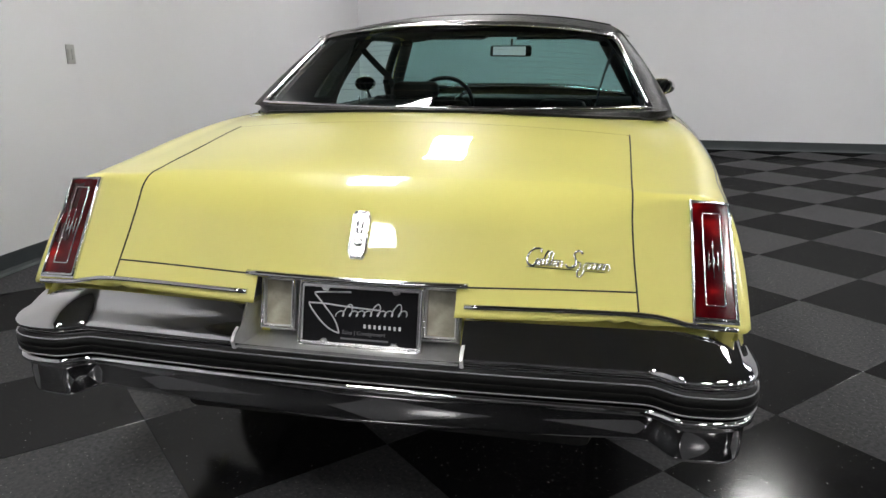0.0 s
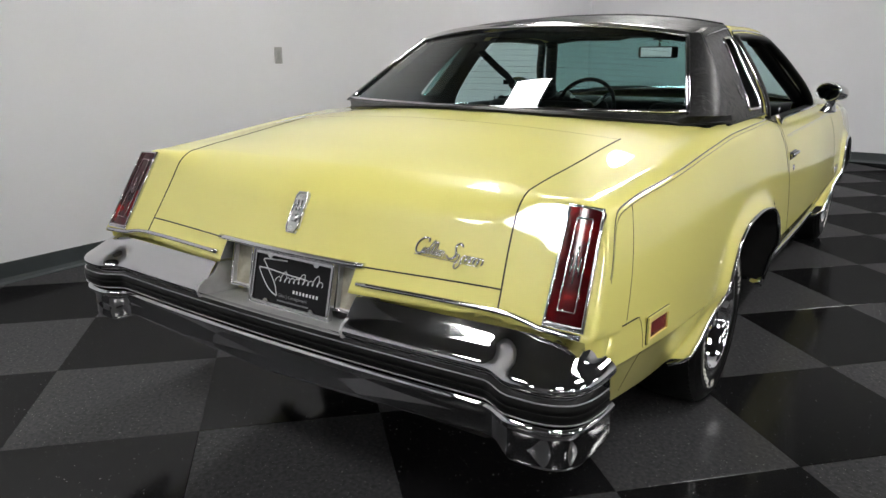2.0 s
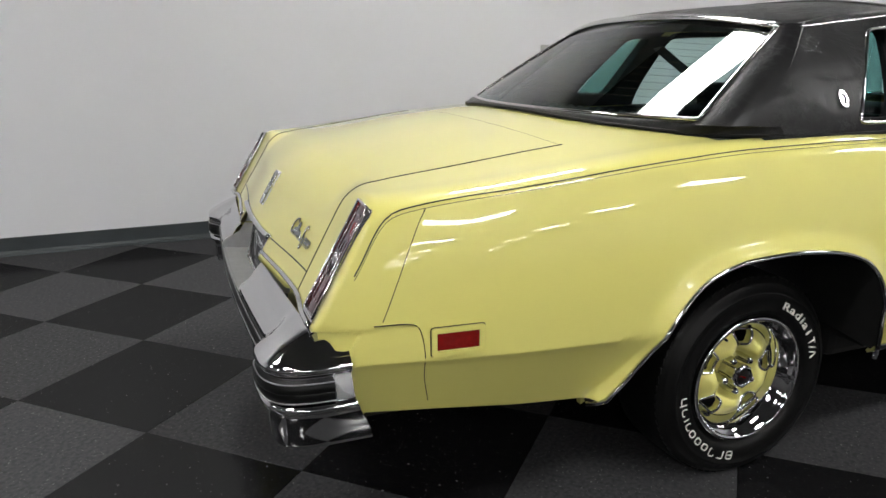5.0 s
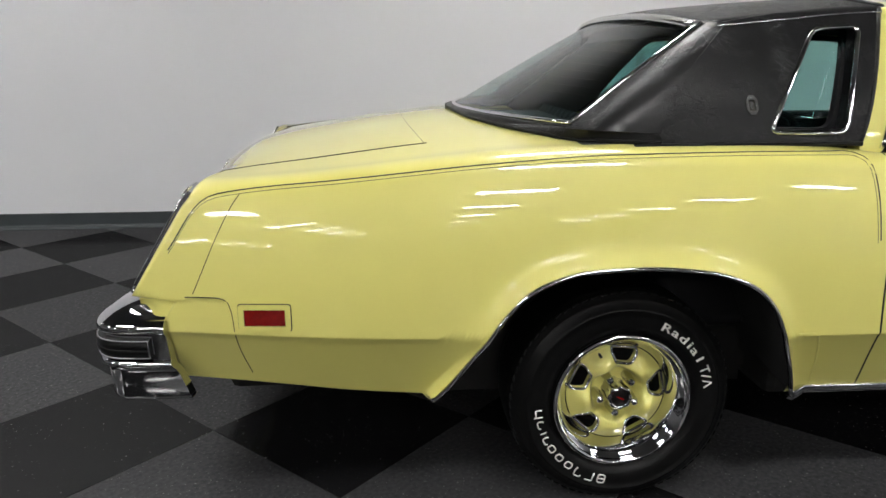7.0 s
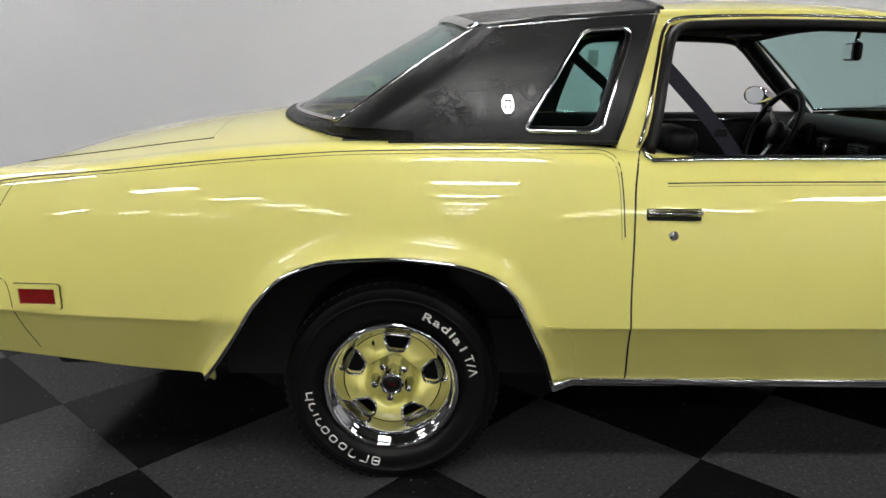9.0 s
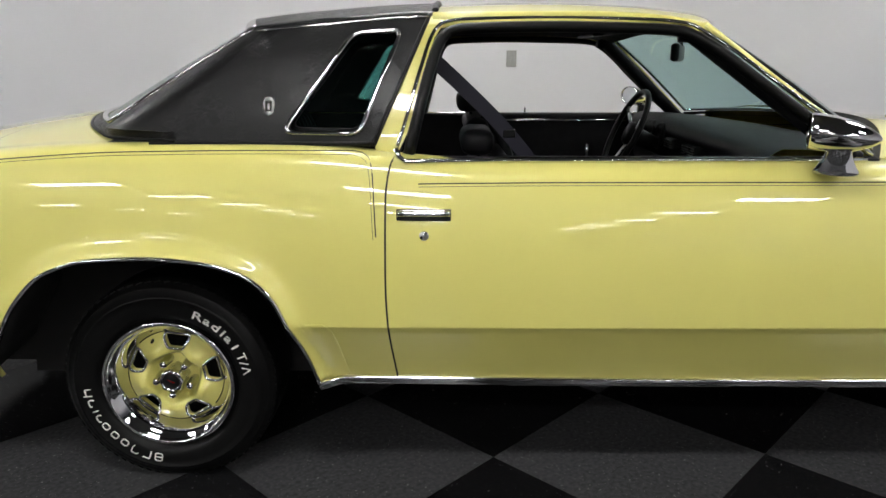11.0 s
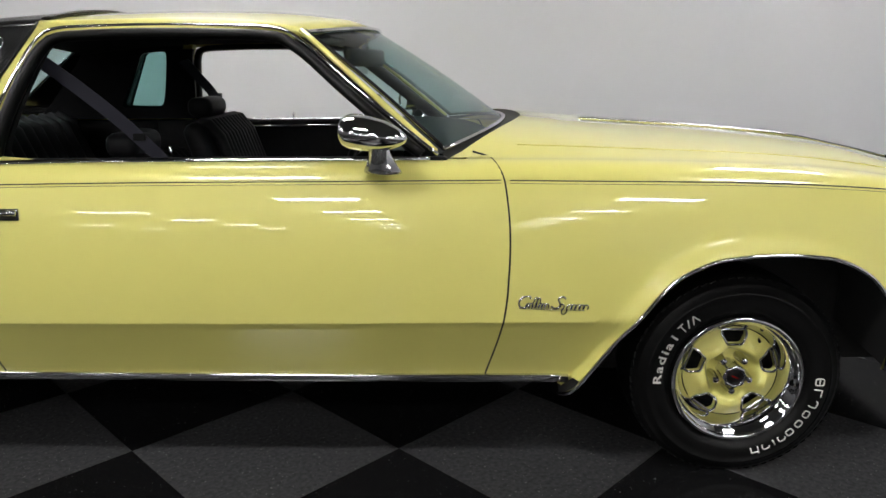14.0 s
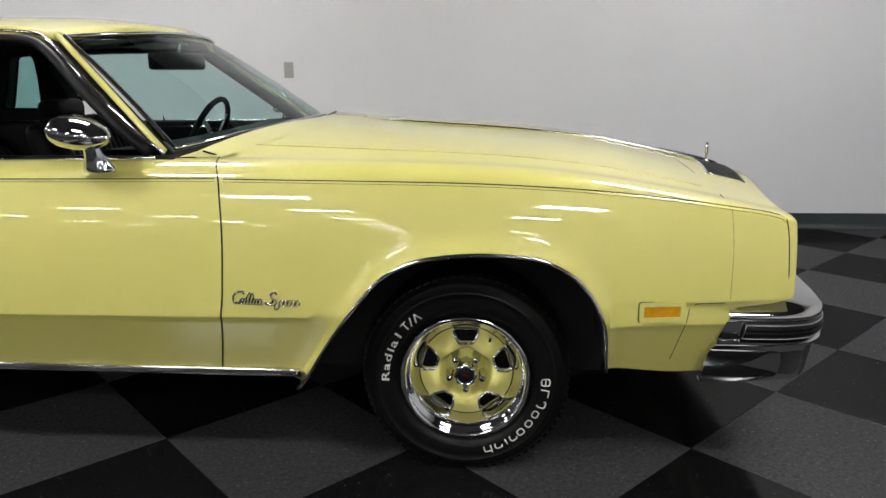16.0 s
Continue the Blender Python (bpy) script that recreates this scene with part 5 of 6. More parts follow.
def inside(p, q, poly):
    hit = False
    for (a, b), (c, d) in zip(poly, poly[1:] + poly[:1]):
        if (b > q) != (d > q) and p < (c - a) * (q - b) / (d - b) + a:
            hit = not hit
    return hit


def letter_mesh(ch, size, wide):
    """One raised letter, its middle on its origin."""
    cu = bpy.data.curves.new("letter", "FONT")
    cu.body, cu.size, cu.align_x, cu.extrude, cu.offset = ch, size, "CENTER", 0.0018, 0.0003
    t = new("letter", cu)
    me = bpy.data.meshes.new_from_object(t)
    bpy.data.objects.remove(t)
    for v in me.vertices:
        v.co.x *= wide
        v.co.y -= size * 0.34
    return me


def bar_mark(kind):
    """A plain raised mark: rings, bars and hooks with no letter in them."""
    bm = bmesh.new()
    h, w, t = 0.012, 0.0105, 0.0021
    low = 0.45 * h

    def ring(top, gap=0):
        pts = rounded([(-w, -h), (w, -h), (w, top), (-w, top)], 0.007, 4)
        tube(bm, [(a, b, 0) for a, b in pts[gap:]], t, 8, closed=gap == 0, flat=0.9)

    def bar(a, b, c, d):
        tube(bm, [(a, b, 0), ((a + c) / 2, (b + d) / 2, 0), (c, d, 0)], t, 8, flat=0.9)
    if kind in ("ring", "small", "open", "bowl"):
        ring(h if kind in ("ring", "open") else low, 6 if kind in ("open", "bowl") else 0)
    if kind == "ring":
        bar(-w, 0, w, 0)
    if kind == "hook":
        bar(-w, -h, -w, h)
        bar(-w, h, w, h)
    if kind == "bar":
        bar(0, -h, 0, low)
    if kind == "tall_bar":
        bar(w, -h, w, h)
    if kind == "lean_bar":
        bar(-0.6 * w, -h, 0.6 * w, h)
    if kind == "post":
        bar(0, -h, 0, h)
        bar(-w, h, w, h)
    if kind == "peak":
        bar(-w, -h, 0, h)
        bar(0, h, w, -h)
    if kind == "arch":
        bar(-w, -h, -w, h)
        bar(-w, low, w, low)
        bar(w, low, w, -h)
    return bm


def build_wheel(x, sg, spin, marks):
    w = newat("wheel", (x, sg * 0.757, HUB_Z))
    w.parent = car
    w.rotation_euler = (0, 0, 0 if sg < 0 else math.pi)
    tagged(w, "yellow five-slot wheel with a raised-white-letter tyre")
    R = TYRE_R
    bm = bmesh.new()
    prof = [(0.186, -0.098), (0.196, -0.112), (0.203, -0.113), (0.205, -0.118), (0.222, -0.126), (0.245, -0.128), (0.262, -0.1265), (0.264, -0.1285), (0.270, -0.1275), (0.272, -0.124), (0.29, -0.114), (0.296, -0.11), (0.298, -0.106), (0.303, -0.103),
            (R - 0.003, -0.09), (R - 0.001, -0.06), (R, -0.03), (R, 0.03), (R - 0.001, 0.06), (R - 0.003, 0.088), (0.296, 0.11), (0.262, 0.126), (0.205, 0.118), (0.186, 0.098)]
    revolve(bm, prof, 112)
    part("tyre", bm, TYRE, w, "black radial tyre")
    bm = bmesh.new()
    for k in range(72):
        a = 2 * math.pi * k / 72
        vs = box(bm, -0.0085, 0.0085, -0.1005, -0.075, R - 0.016, R - 0.005)
        bmesh.ops.rotate(bm, verts=vs, cent=(0, 0, 0), matrix=Matrix.Rotation(a, 3, "Y") @ Matrix.Rotation(0.18, 3, "Z"))
    part("tread", bm, TYRE, w, smooth=False)
    def on_sidewall(angle, r):
        """Upright on the sidewall, reading clockwise."""
        c, k = math.cos(radians(angle)), math.sin(radians(angle))
        return Matrix(((k, c, 0, r * c), (0, 0, -1, -0.1278), (-c, k, 0, r * k), (0, 0, 0, 1)))
    angle = marks[0]
    for ch in "Radial":
        me = letter_mesh(ch, 0.0325, 1.6)
        me.materials.append(WHITE_RUBBER)
        ob = new("raised_letter", me)
        ob.parent = w
        ob.matrix_basis = on_sidewall(angle, 0.238)
        angle -= {"R": 7.6, "a": 7.2, "d": 6.2, "i": 5.4, "l": 6.0}[ch]
    angle -= 2.5
    for kind, step in (("post", 5.0), ("lean_bar", 5.4), ("peak", 0)):
        ob = part("raised_mark", bar_mark(kind), WHITE_RUBBER, w)
        ob.matrix_basis = on_sidewall(angle, 0.238)
        angle -= step
    angle = marks[1]
    for kind, step in (("ring", 8.6), ("hook", 8.6), ("open", 9), ("small", 8.8), ("small", 8.8), ("small", 7.2), ("bowl", 6.2), ("bar", 6.4), ("bowl", 8.4), ("arch", 0)):
        ob = part("raised_mark", bar_mark(kind), WHITE_RUBBER, w)
        ob.matrix_basis = on_sidewall(angle, 0.238)
        angle -= step
    bm = bmesh.new()
    revolve(bm, [(0.184, -0.096), (0.190, -0.112), (0.195, -0.118), (0.193, -0.123), (0.187, -0.125), (0.181, -0.122), (0.179, -0.116), (0.176, -0.113), (0.17, -0.108), (0.162, -0.097), (0.153, -0.08), (0.146, -0.064), (0.1415, -0.05), (0.1415, 0.1)], 128)
    part("trim_ring", bm, CHROME, w, "deep polished chrome trim ring")
    # stamped wheel centre with five slots
    slots = []
    for k in range(5):
        m = Matrix.Rotation(radians(72 * k), 2)
        slots.append([tuple(m @ Vector(p)) for p in rounded(SLOT, 0.009, 4)])
    bm = bmesh.new()
    na, nr = 200, 34

    def face(i, j):
        a, r = 2 * math.pi * i / na, 0.0285 + 0.113 * j / (nr - 1)
        p, q = r * math.cos(a), r * math.sin(a)
        return Vector((p, wheel_face(p, q), q))
    grid(bm, face, na, nr, closed_u=True)
    gone = []
    for f in bm.faces:
        c = f.calc_center_median()
        if math.hypot(c.x, c.z) > 0.086 and any(inside(c.x, c.z, sl) for sl in slots):
            gone.append(f)
    bmesh.ops.delete(bm, geom=gone, context="FACES")
    for sl in slots:
        grid(bm, lambda i, j: Vector((sl[i][0], wheel_face(*sl[i]) + 0.022 * j, sl[i][1])), len(sl), 2, closed_u=True)
    bmesh.ops.recalc_face_normals(bm, faces=bm.faces)
    disc = part("wheel_centre", bm, PAINT, w, "yellow painted slotted wheel centre", sharp=60)
    disc.matrix_basis = Matrix.Rotation(radians(spin), 4, "Y")
    for k in range(5):
        a = radians(spin + 72 * k)
        rot = Matrix.Rotation(a, 3, "Y")

        pts = [rot @ Vector((p, wheel_face(p, q) - 0.0012, q)) for p, q in rounded(SLOT, 0.009, 4)]
        bm = bmesh.new()
        tube(bm, pts, 0.0042, 8, closed=True, up=(0, 1, 0))
        part("slot_trim", bm, CHROME, w, "chrome slot edging")
        rot2 = Matrix.Rotation(a + radians(36), 3, "Y")
        bm = bmesh.new()
        c = rot2 @ Vector((0, -0.03, 0.0525))
        revolve(bm, [(0.0, -0.062), (0.006, -0.061), (0.0105, -0.056), (0.0126, -0.046), (0.013, -0.02), (0.0145, -0.016), (0.0145, 0.006)], 14, centre=c)
        part("lug_nut", bm, CHROME, w, "chrome lug nut")
    bm = bmesh.new()
    ring = [(0.024, -0.098), (0.0255, -0.103), (0.031, -0.104), (0.0345, -0.1), (0.0355, -0.088), (0.032, -0.06), (0.034, -0.03)]
    grid(bm, lambda i, j: Vector((ring[j][0] * (1 + (0.055 * math.cos(8 * 2 * math.pi * i / 64) if j > 1 else 0)) * math.cos(2 * math.pi * i / 64), ring[j][1], ring[j][0] * (1 + (0.055 * math.cos(8 * 2 * math.pi * i / 64) if j > 1 else 0)) * math.sin(2 * math.pi * i / 64))), 64, len(ring), closed_u=True)
    bmesh.ops.recalc_face_normals(bm, faces=bm.faces)
    part("centre_cap", bm, CHROME, w, "chrome eight-notched centre cap")
    bm = bmesh.new()
    revolve(bm, [(0.0, -0.1), (0.0235, -0.0995), (0.025, -0.097)], 32)
    part("cap_face", bm, RUBBER, w, "black cap face")
    bm = bmesh.new()
    box(bm, -0.011, 0.011, -0.1015, -0.0995, -0.0014, 0.0014)
    bmesh.ops.rotate(bm, verts=bm.verts, cent=(0, 0, 0), matrix=Matrix.Rotation(radians(25), 3, "Y"))
    part("cap_mark", bm, LENS_MARK, w, smooth=False)
    # valve stem
    bm = bmesh.new()
    a = radians(115 if x < 1 else 55)
    tube(bm, [(0.132 * math.cos(a), -0.05, 0.132 * math.sin(a)), (0.126 * math.cos(a), -0.078, 0.126 * math.sin(a))], 0.0042, 8)
    part("valve_stem", bm, RUBBER, w)
    bm = bmesh.new()
    revolve(bm, [(0.15, 0.03), (0.0, 0.03)], 40)
    part("brake_drum", bm, UNDER, w)


for wx, sp, mk in ((0.0, 7, (64, 258)), (WHEELBASE, 0, (179, 359))):
    for sg in (-1, 1):
        build_wheel(wx, sg, sp, mk)


# ---- underside ----
def build_under():
    bm = bmesh.new()
    box(bm, -1.12, 3.58, -0.58, 0.58, 0.24, 0.46, 0.03)
    # wider, lower box added to block light from the floor under the car
    box(bm, 0.5, 2.3, -0.72, 0.72, 0.22, 0.4, 0.03)
    for sg in (-1, 1):
        a, b = sorted((sg * 0.575, sg * 0.868))
        box(bm, 0.47, 2.33, a, b, 0.33, 0.5)
        box(bm, -1.0, -0.56, a * 0.88, b * 0.88, 0.5, 0.6)
        box(bm, 3.27, 3.42, a * 0.94, b * 0.94, 0.39, 0.5)
    part("underbody", bm, UNDER, car, "dark underbody", smooth=False)
    for sg in (-1, 1):
        bm = bmesh.new()
        pts = line_pts([(-0.2, sg * 0.45, 0.27), (-0.8, sg * 0.5, 0.3), (-1.12, sg * 0.52, 0.36), (-1.2, sg * 0.53, 0.37)], 14)
        tube(bm, pts, 0.028, 14)
        part("tail_pipe", bm, UNDER, car, "dark steel tail pipe")
    bm = bmesh.new()
    tube(bm, [(0, -0.58, HUB_Z), (0, 0.58, HUB_Z)], 0.05, 12)
    part("rear_axle", bm, UNDER, car)


build_under()


# ---- more of the greenhouse ----
def build_trim():
    # black skirt of the vinyl under the rear window
    bm = bmesh.new()

    edge = [(0.0, -0.405), (0.3, -0.375), (0.5, -0.31), (0.64, -0.23), (0.74, -0.145), (0.8, -0.05), (0.832, 0.07)]

    def skirt(i, j):
        t = -1.25 + 2.5 * i / 60
        sg = -1 if t < 0 else 1
        f = abs(t)
        if f <= 1:
            inner = rear_glass(1, t, -0.004)
        else:
            a = (f - 1) / 0.25
            x = -0.135 + 0.2 * a
            z = 1.04 - 0.012 * a
            inner = rear_glass(1, sg, -0.004).lerp(Vector((x, sg * (glass_y(z) + 0.016), z)), smooth01(a * 2.5))
        y = 0.832 * min(1.0, f / 1.25)
        x = interp(y, edge)
        z = on_top(x, sg * y, 0).z if y < 0.7 else shoulder_z(x, y)
        outer = Vector((x, sg * y, z + 0.006))
        a = j / 7
        p = inner.lerp(outer, a)
        p.z += 0.01 * math.sin(math.pi * a)
        return p
    grid(bm, skirt, 61, 8)
    bmesh.ops.recalc_face_normals(bm, faces=bm.faces)
    part("window_skirt", bm, VINYL, car, "black vinyl skirt under the rear window")
    bm = bmesh.new()
    tube(bm, [skirt(i, 7) for i in range(61)], 0.0055, 8)
    part("skirt_bead", bm, RUBBER, car)
    for sg in (-1, 1):
        # padded vinyl corner between the rear window and the side
        bm = bmesh.new()

        def corner(i, j):
            s = -0.02 + 1.06 * i / 20
            a = rear_glass(s, sg, 0.004)
            z = a.z - 0.004
            b = Vector((a.x + 0.15, sg * (glass_y(z) + 0.0125), z))
            c = Vector((a.x + 0.035, sg * (glass_y(z) + 0.017), z + 0.004))
            f = j / 9
            return a * (1 - f) ** 2 + c * 2 * f * (1 - f) + b * f * f
        grid(bm, corner, 21, 10)
        bmesh.ops.recalc_face_normals(bm, faces=bm.faces)
        part("vinyl_corner", bm, VINYL, car)
        # bead at the foot of the vinyl
        bm = bmesh.new()
        pts = [Vector((x, sg * (glass_y(0.998) + 0.016), 0.998)) for x in [0.0 + 0.615 * k / 12 for k in range(13)]]
        tube(bm, pts, 0.006, 8)
        part("vinyl_bead", bm, RUBBER, car)
        # door window: opening frame in black rubber, chrome sill and drip rail
        sh = side_sheet(sg, 0.0)
        hoop = [(0.706, 0.968), (0.718, 1.02), (0.765, 1.2), (0.79, 1.268), (0.815, 1.296), (0.86, 1.306), (1.1, 1.312), (1.4, 1.306), (1.49, 1.298), (1.55, 1.268), (1.7, 1.148), (1.925, 0.968)]
        pts = [sh(p.x, p.z, 0) for p in line_pts([(a, 0, b) for a, b in hoop], 70)]
        bm = bmesh.new()
        tube(bm, pts, 0.0165, 8, up=(0, 1, 0), flat=1.5)
        part("window_seal", bm, RUBBER, car, "black rubber window seal")
        hoop2 = [(0.672, 0.985), (0.688, 1.03), (0.738, 1.2), (0.772, 1.296), (0.8, 1.324), (0.86, 1.333), (1.1, 1.338), (1.4, 1.332), (1.5, 1.322), (1.568, 1.286), (1.72, 1.165), (1.972, 0.968)]
        pts = [sh(p.x, p.z, -0.012) for p in line_pts([(a, 0, b) for a, b in hoop2], 80)]
        bm = bmesh.new()
        tube(bm, pts, 0.0055, 8, up=(0, 1, 0))
        part("drip_moulding", bm, CHROME, car, "bright drip moulding")
        bm = bmesh.new()
        pts = [Vector((x, sg * side_y(x, 0.95), 0.957)) for x in [0.70 + 1.25 * k / 20 for k in range(21)]]
        pts = [Vector((0.674, pts[0].y - sg * 0.012, 0.99)), Vector((0.682, pts[0].y - sg * 0.004, 0.97))] + pts
        tube(bm, pts, 0.0075, 8)
        part("belt_moulding", bm, CHROME, car, "chrome belt moulding under the window")
        # roof rail and its black liner
        bm = bmesh.new()
        pts = [Vector((x, sg * 0.604, interp(x, ROOF_E) - 0.012)) for x in [0.77 + 0.8 * k / 14 for k in range(15)]]
        tube(bm, pts, 0.018, 10)
        part("roof_rail", bm, PAINT, car)
        # windshield reveal moulding
        bm = bmesh.new()
        pts = [front_glass(k / 12, sg, 0.012) + Vector((-0.004, sg * 0.006, 0)) for k in range(13)]
        tube(bm, pts, 0.005, 8)
        part("pillar_moulding", bm, RUBBER, car, "black windshield pillar seal")
        # badge on the vinyl
        b = newat("pillar_badge", (0.322, sg * (glass_y(1.095) + 0.014), 1.095))
        b.parent = car
        b.rotation_euler = (sg * radians(28), 0, 0)
        tagged(b, "small chrome emblem on the roof pillar")
        bm = bmesh.new()
        plate(bm, [(-0.016, -0.012), (-0.007, -0.027), (0.007, -0.027), (0.016, -0.012), (0.016, 0.012), (0.007, 0.027), (-0.007, 0.027), (-0.016, 0.012)], [[(-0.009, -0.015), (0.009, -0.015), (0.009, 0.015), (-0.009, 0.015)]],
              lambda p, q, d: Vector((p, sg * (0.005 - d), q)), 0.008)
        part("emblem_frame", bm, SATIN, b, smooth=False)
        bm = bmesh.new()
        box(bm, -0.004, 0.004, -0.002, 0.003, -0.010, 0.010)
        part("emblem_figure", bm, SATIN, b, smooth=False)
        bm = bmesh.new()
        box(bm, -0.0095, 0.0095, -0.0005, 0.0005, -0.0155, 0.0155)
        part("emblem_field", bm, GAP, b, smooth=False)
        # door mirror
        mx = newat("door_mirror", (1.817, sg * 0.945, 0.93))
        mx.parent = car
        mx.rotation_euler = (0, 0, sg * radians(24))
        tagged(mx, "chrome bullet door mirror on a flared foot")
        bm = bmesh.new()
        flare = [(0.052, 0.0), (0.056, 0.004), (0.054, 0.01), (0.046, 0.022), (0.038, 0.038), (0.032, 0.056), (0.028, 0.085)]
        grid(bm, lambda i, j: Vector((flare[j][0] * math.cos(2 * math.pi * i / 40), 0.62 * flare[j][0] * math.sin(2 * math.pi * i / 40) - sg * 0.022 * (1 - flare[j][1] / 0.075), flare[j][1])), 40, len(flare), closed_u=True)
        bmesh.ops.recalc_face_normals(bm, faces=bm.faces)
        part("foot", bm, CHROME, mx)
        bm = bmesh.new()
        shell = [(0.0, 0.09), (0.01, 0.085), (0.024, 0.066), (0.039, 0.03), (0.047, -0.015), (0.049, -0.055), (0.048, -0.07), (0.045, -0.076), (0.042, -0.07)]

        def bullet(i, j):
            a = 2 * math.pi * i / 40
            r, x = shell[j]
            return Vector((x * 1.02, sg * 0.012 + 1.42 * r * math.cos(a), 0.106 + 0.97 * r * math.sin(a) - 0.1 * x))
        grid(bm, bullet, 40, len(shell), closed_u=True)
        bmesh.ops.recalc_face_normals(bm, faces=bm.faces)
        part("mirror_shell", bm, CHROME, mx)
        bm = bmesh.new()
        grid(bm, lambda i, j: Vector((-0.0705, sg * 0.012 + 1.42 * 0.043 * j / 3 * math.cos(2 * math.pi * i / 40), 0.113 + 0.97 * 0.043 * j / 3 * math.sin(2 * math.pi * i / 40))), 40, 4, closed_u=True)
        bmesh.ops.remove_doubles(bm, verts=bm.verts, dist=1e-6)
        part("mirror_glass", bm, MIRROR, mx)
    # edge of the vinyl over the roof
    bm = bmesh.new()
    s = 0.4
    pts = [roof_place(s, -0.985 + 1.97 * k / 40) + Vector((0, 0, 0.008)) for k in range(41)]
    tube(bm, pts, 0.01, 10, flat=0.6)
    part("vinyl_roof_edge", bm, VINYL, car, "padded front edge of the vinyl roof")
    bm = bmesh.new()
    pts = [roof_place(0, -1 + 2 * k / 30) + Vector((-0.008, 0, -0.004)) for k in range(31)]
    tube(bm, pts, 0.014, up=(-0.45, 0, 0.89), shape=[(-0.017, -0.004), (0.017, -0.004), (0.017, 0.005), (0.012, 0.008), (-0.012, 0.008), (-0.017, 0.005)])
    part("rear_window_rail", bm, SATIN, car, "bright rail over the rear window")


build_trim()


# ---- nose ----
def build_nose():
    bm = bmesh.new()
    pts = [on_top(2.5 + 1.2 * k / 30, 0, 0.004) for k in range(31)]
    tube(bm, pts, 0.007, 8, flat=0.7)
    part("hood_moulding", bm, CHROME, car, "chrome moulding down the middle of the hood")
    for sg in (-1, 1):
        pts = [on_top(2.2 + 1.35 * k / 30, sg * (0.69 - 0.02 * k / 30), 0.001) for k in range(31)]
        bm = bmesh.new()
        tube(bm, pts, 0.0015, 6)
        part("hood_gap", bm, PAINT, car)
        # waterfall grille: a bank of fine slats tipped over the nose
        g = newat("grille", (0, 0, 0))
        g.parent = car
        tagged(g, "black waterfall grille half with fine upright bars")
        def over(s, y, out):
            """A line that runs forward along the header to the nose's front edge."""
            front = body_place(U1, y, 0.8).x - 0.02
            return on_top(front - 0.155 + 0.135 * s, y, out) - Vector((0, 0, 0.016 * clamp((s - 0.75) / 0.25) ** 2))
        for k in range(15):
            y = sg * (0.075 + 0.32 * k / 14)
            bm = bmesh.new()
            tube(bm, [over(a / 16, y, 0.004) for a in range(17)], 0.005, 6, up=(0, 1, 0))
            part("bar", bm, RUBBER, g)
        bm = bmesh.new()
        grid(bm, lambda i, j: over(i / 16, sg * (0.066 + 0.338 * j / 8), 0.002), 17, 9)
        part("grille_back", bm, GREY_PRINT, g)
        bm = bmesh.new()
        rim = [over(0, sg * (0.062 + 0.345 * k / 10), 0.003) for k in range(11)] + [over(k / 12, sg * 0.407, 0.003) for k in range(1, 13)]
        tube(bm, rim, 0.004, 6)
        part("grille_rim", bm, SATIN, g, "thin bright rim of the grille")
    pts = [on_top(3.585, -0.45 + 0.9 * k / 30, 0.0) for k in range(31)]
    bm = bmesh.new()
    tube(bm, pts, 0.0014, 6)
    part("hood_front_gap", bm, GAP, car)
    o = newat("hood_ornament", tuple(on_top(3.745, 0, 0.002)))
    o.parent = car
    tagged(o, "small upright chrome hood ornament")
    bm = bmesh.new()
    revolve(bm, [(0.012, 0), (0.011, 0.004), (0.005, 0.01), (0.003, 0.022)], 16, axis="z")
    part("stem", bm, CHROME, o)
    bm = bmesh.new()
    pts = [(0, 0.014 * math.cos(a), 0.046 + 0.026 * math.sin(a)) for a in (2 * math.pi * k / 28 for k in range(28))]
    tube(bm, pts, 0.0035, 8, closed=True, up=(1, 0, 0))
    part("ring", bm, CHROME, o)
    bm = bmesh.new()
    box(bm, -0.002, 0.002, -0.011, 0.011, 0.024, 0.068, 0.0015)
    part("crest", bm, DULLCHROME, o, smooth=False)
    # wiper cowl slot, its shade drawn as a black sheet
    bm = bmesh.new()
    def cowl(i, j):
        t = i / 12 - 1
        g = front_glass(1, t, -0.006)
        x = 2.014 + 0.26 * (1 - t * t)
        o = on_top(x, 0.81 * t, 0.002)
        return g.lerp(o, j / 4) - Vector((0, 0, 0.012 * math.sin(math.pi * j / 4)))
    grid(bm, cowl, 25, 5)
    part("wiper_cowl", bm, GAP, car, "black sheet standing in for the shaded wiper cowl gap")
    bm = bmesh.new()
    grid(bm, lambda i, j: on_top(2.006 + 0.26 * (1 - (i / 15 - 1) ** 2) + 0.026 * j, 0.81 * (i / 15 - 1), 0.0025), 31, 6)
    part("hood_rear_lip", bm, PAINT, car)


build_nose()


# ---- cabin ----
def pad(name, parent, x0, x1, y0, y1, z0, z1, bevel, material, label="", lean=0.0, ribs=0):
    """A stuffed cushion; ribs: pleats down its front."""
    bm = bmesh.new()
    box(bm, x0, x1, y0, y1, z0, z1, bevel, 4)
    if lean:
        bmesh.ops.rotate(bm, verts=bm.verts, cent=(x0, 0, z0), matrix=Matrix.Rotation(radians(lean), 3, "Y"))
    return part(name, bm, material, parent, label)


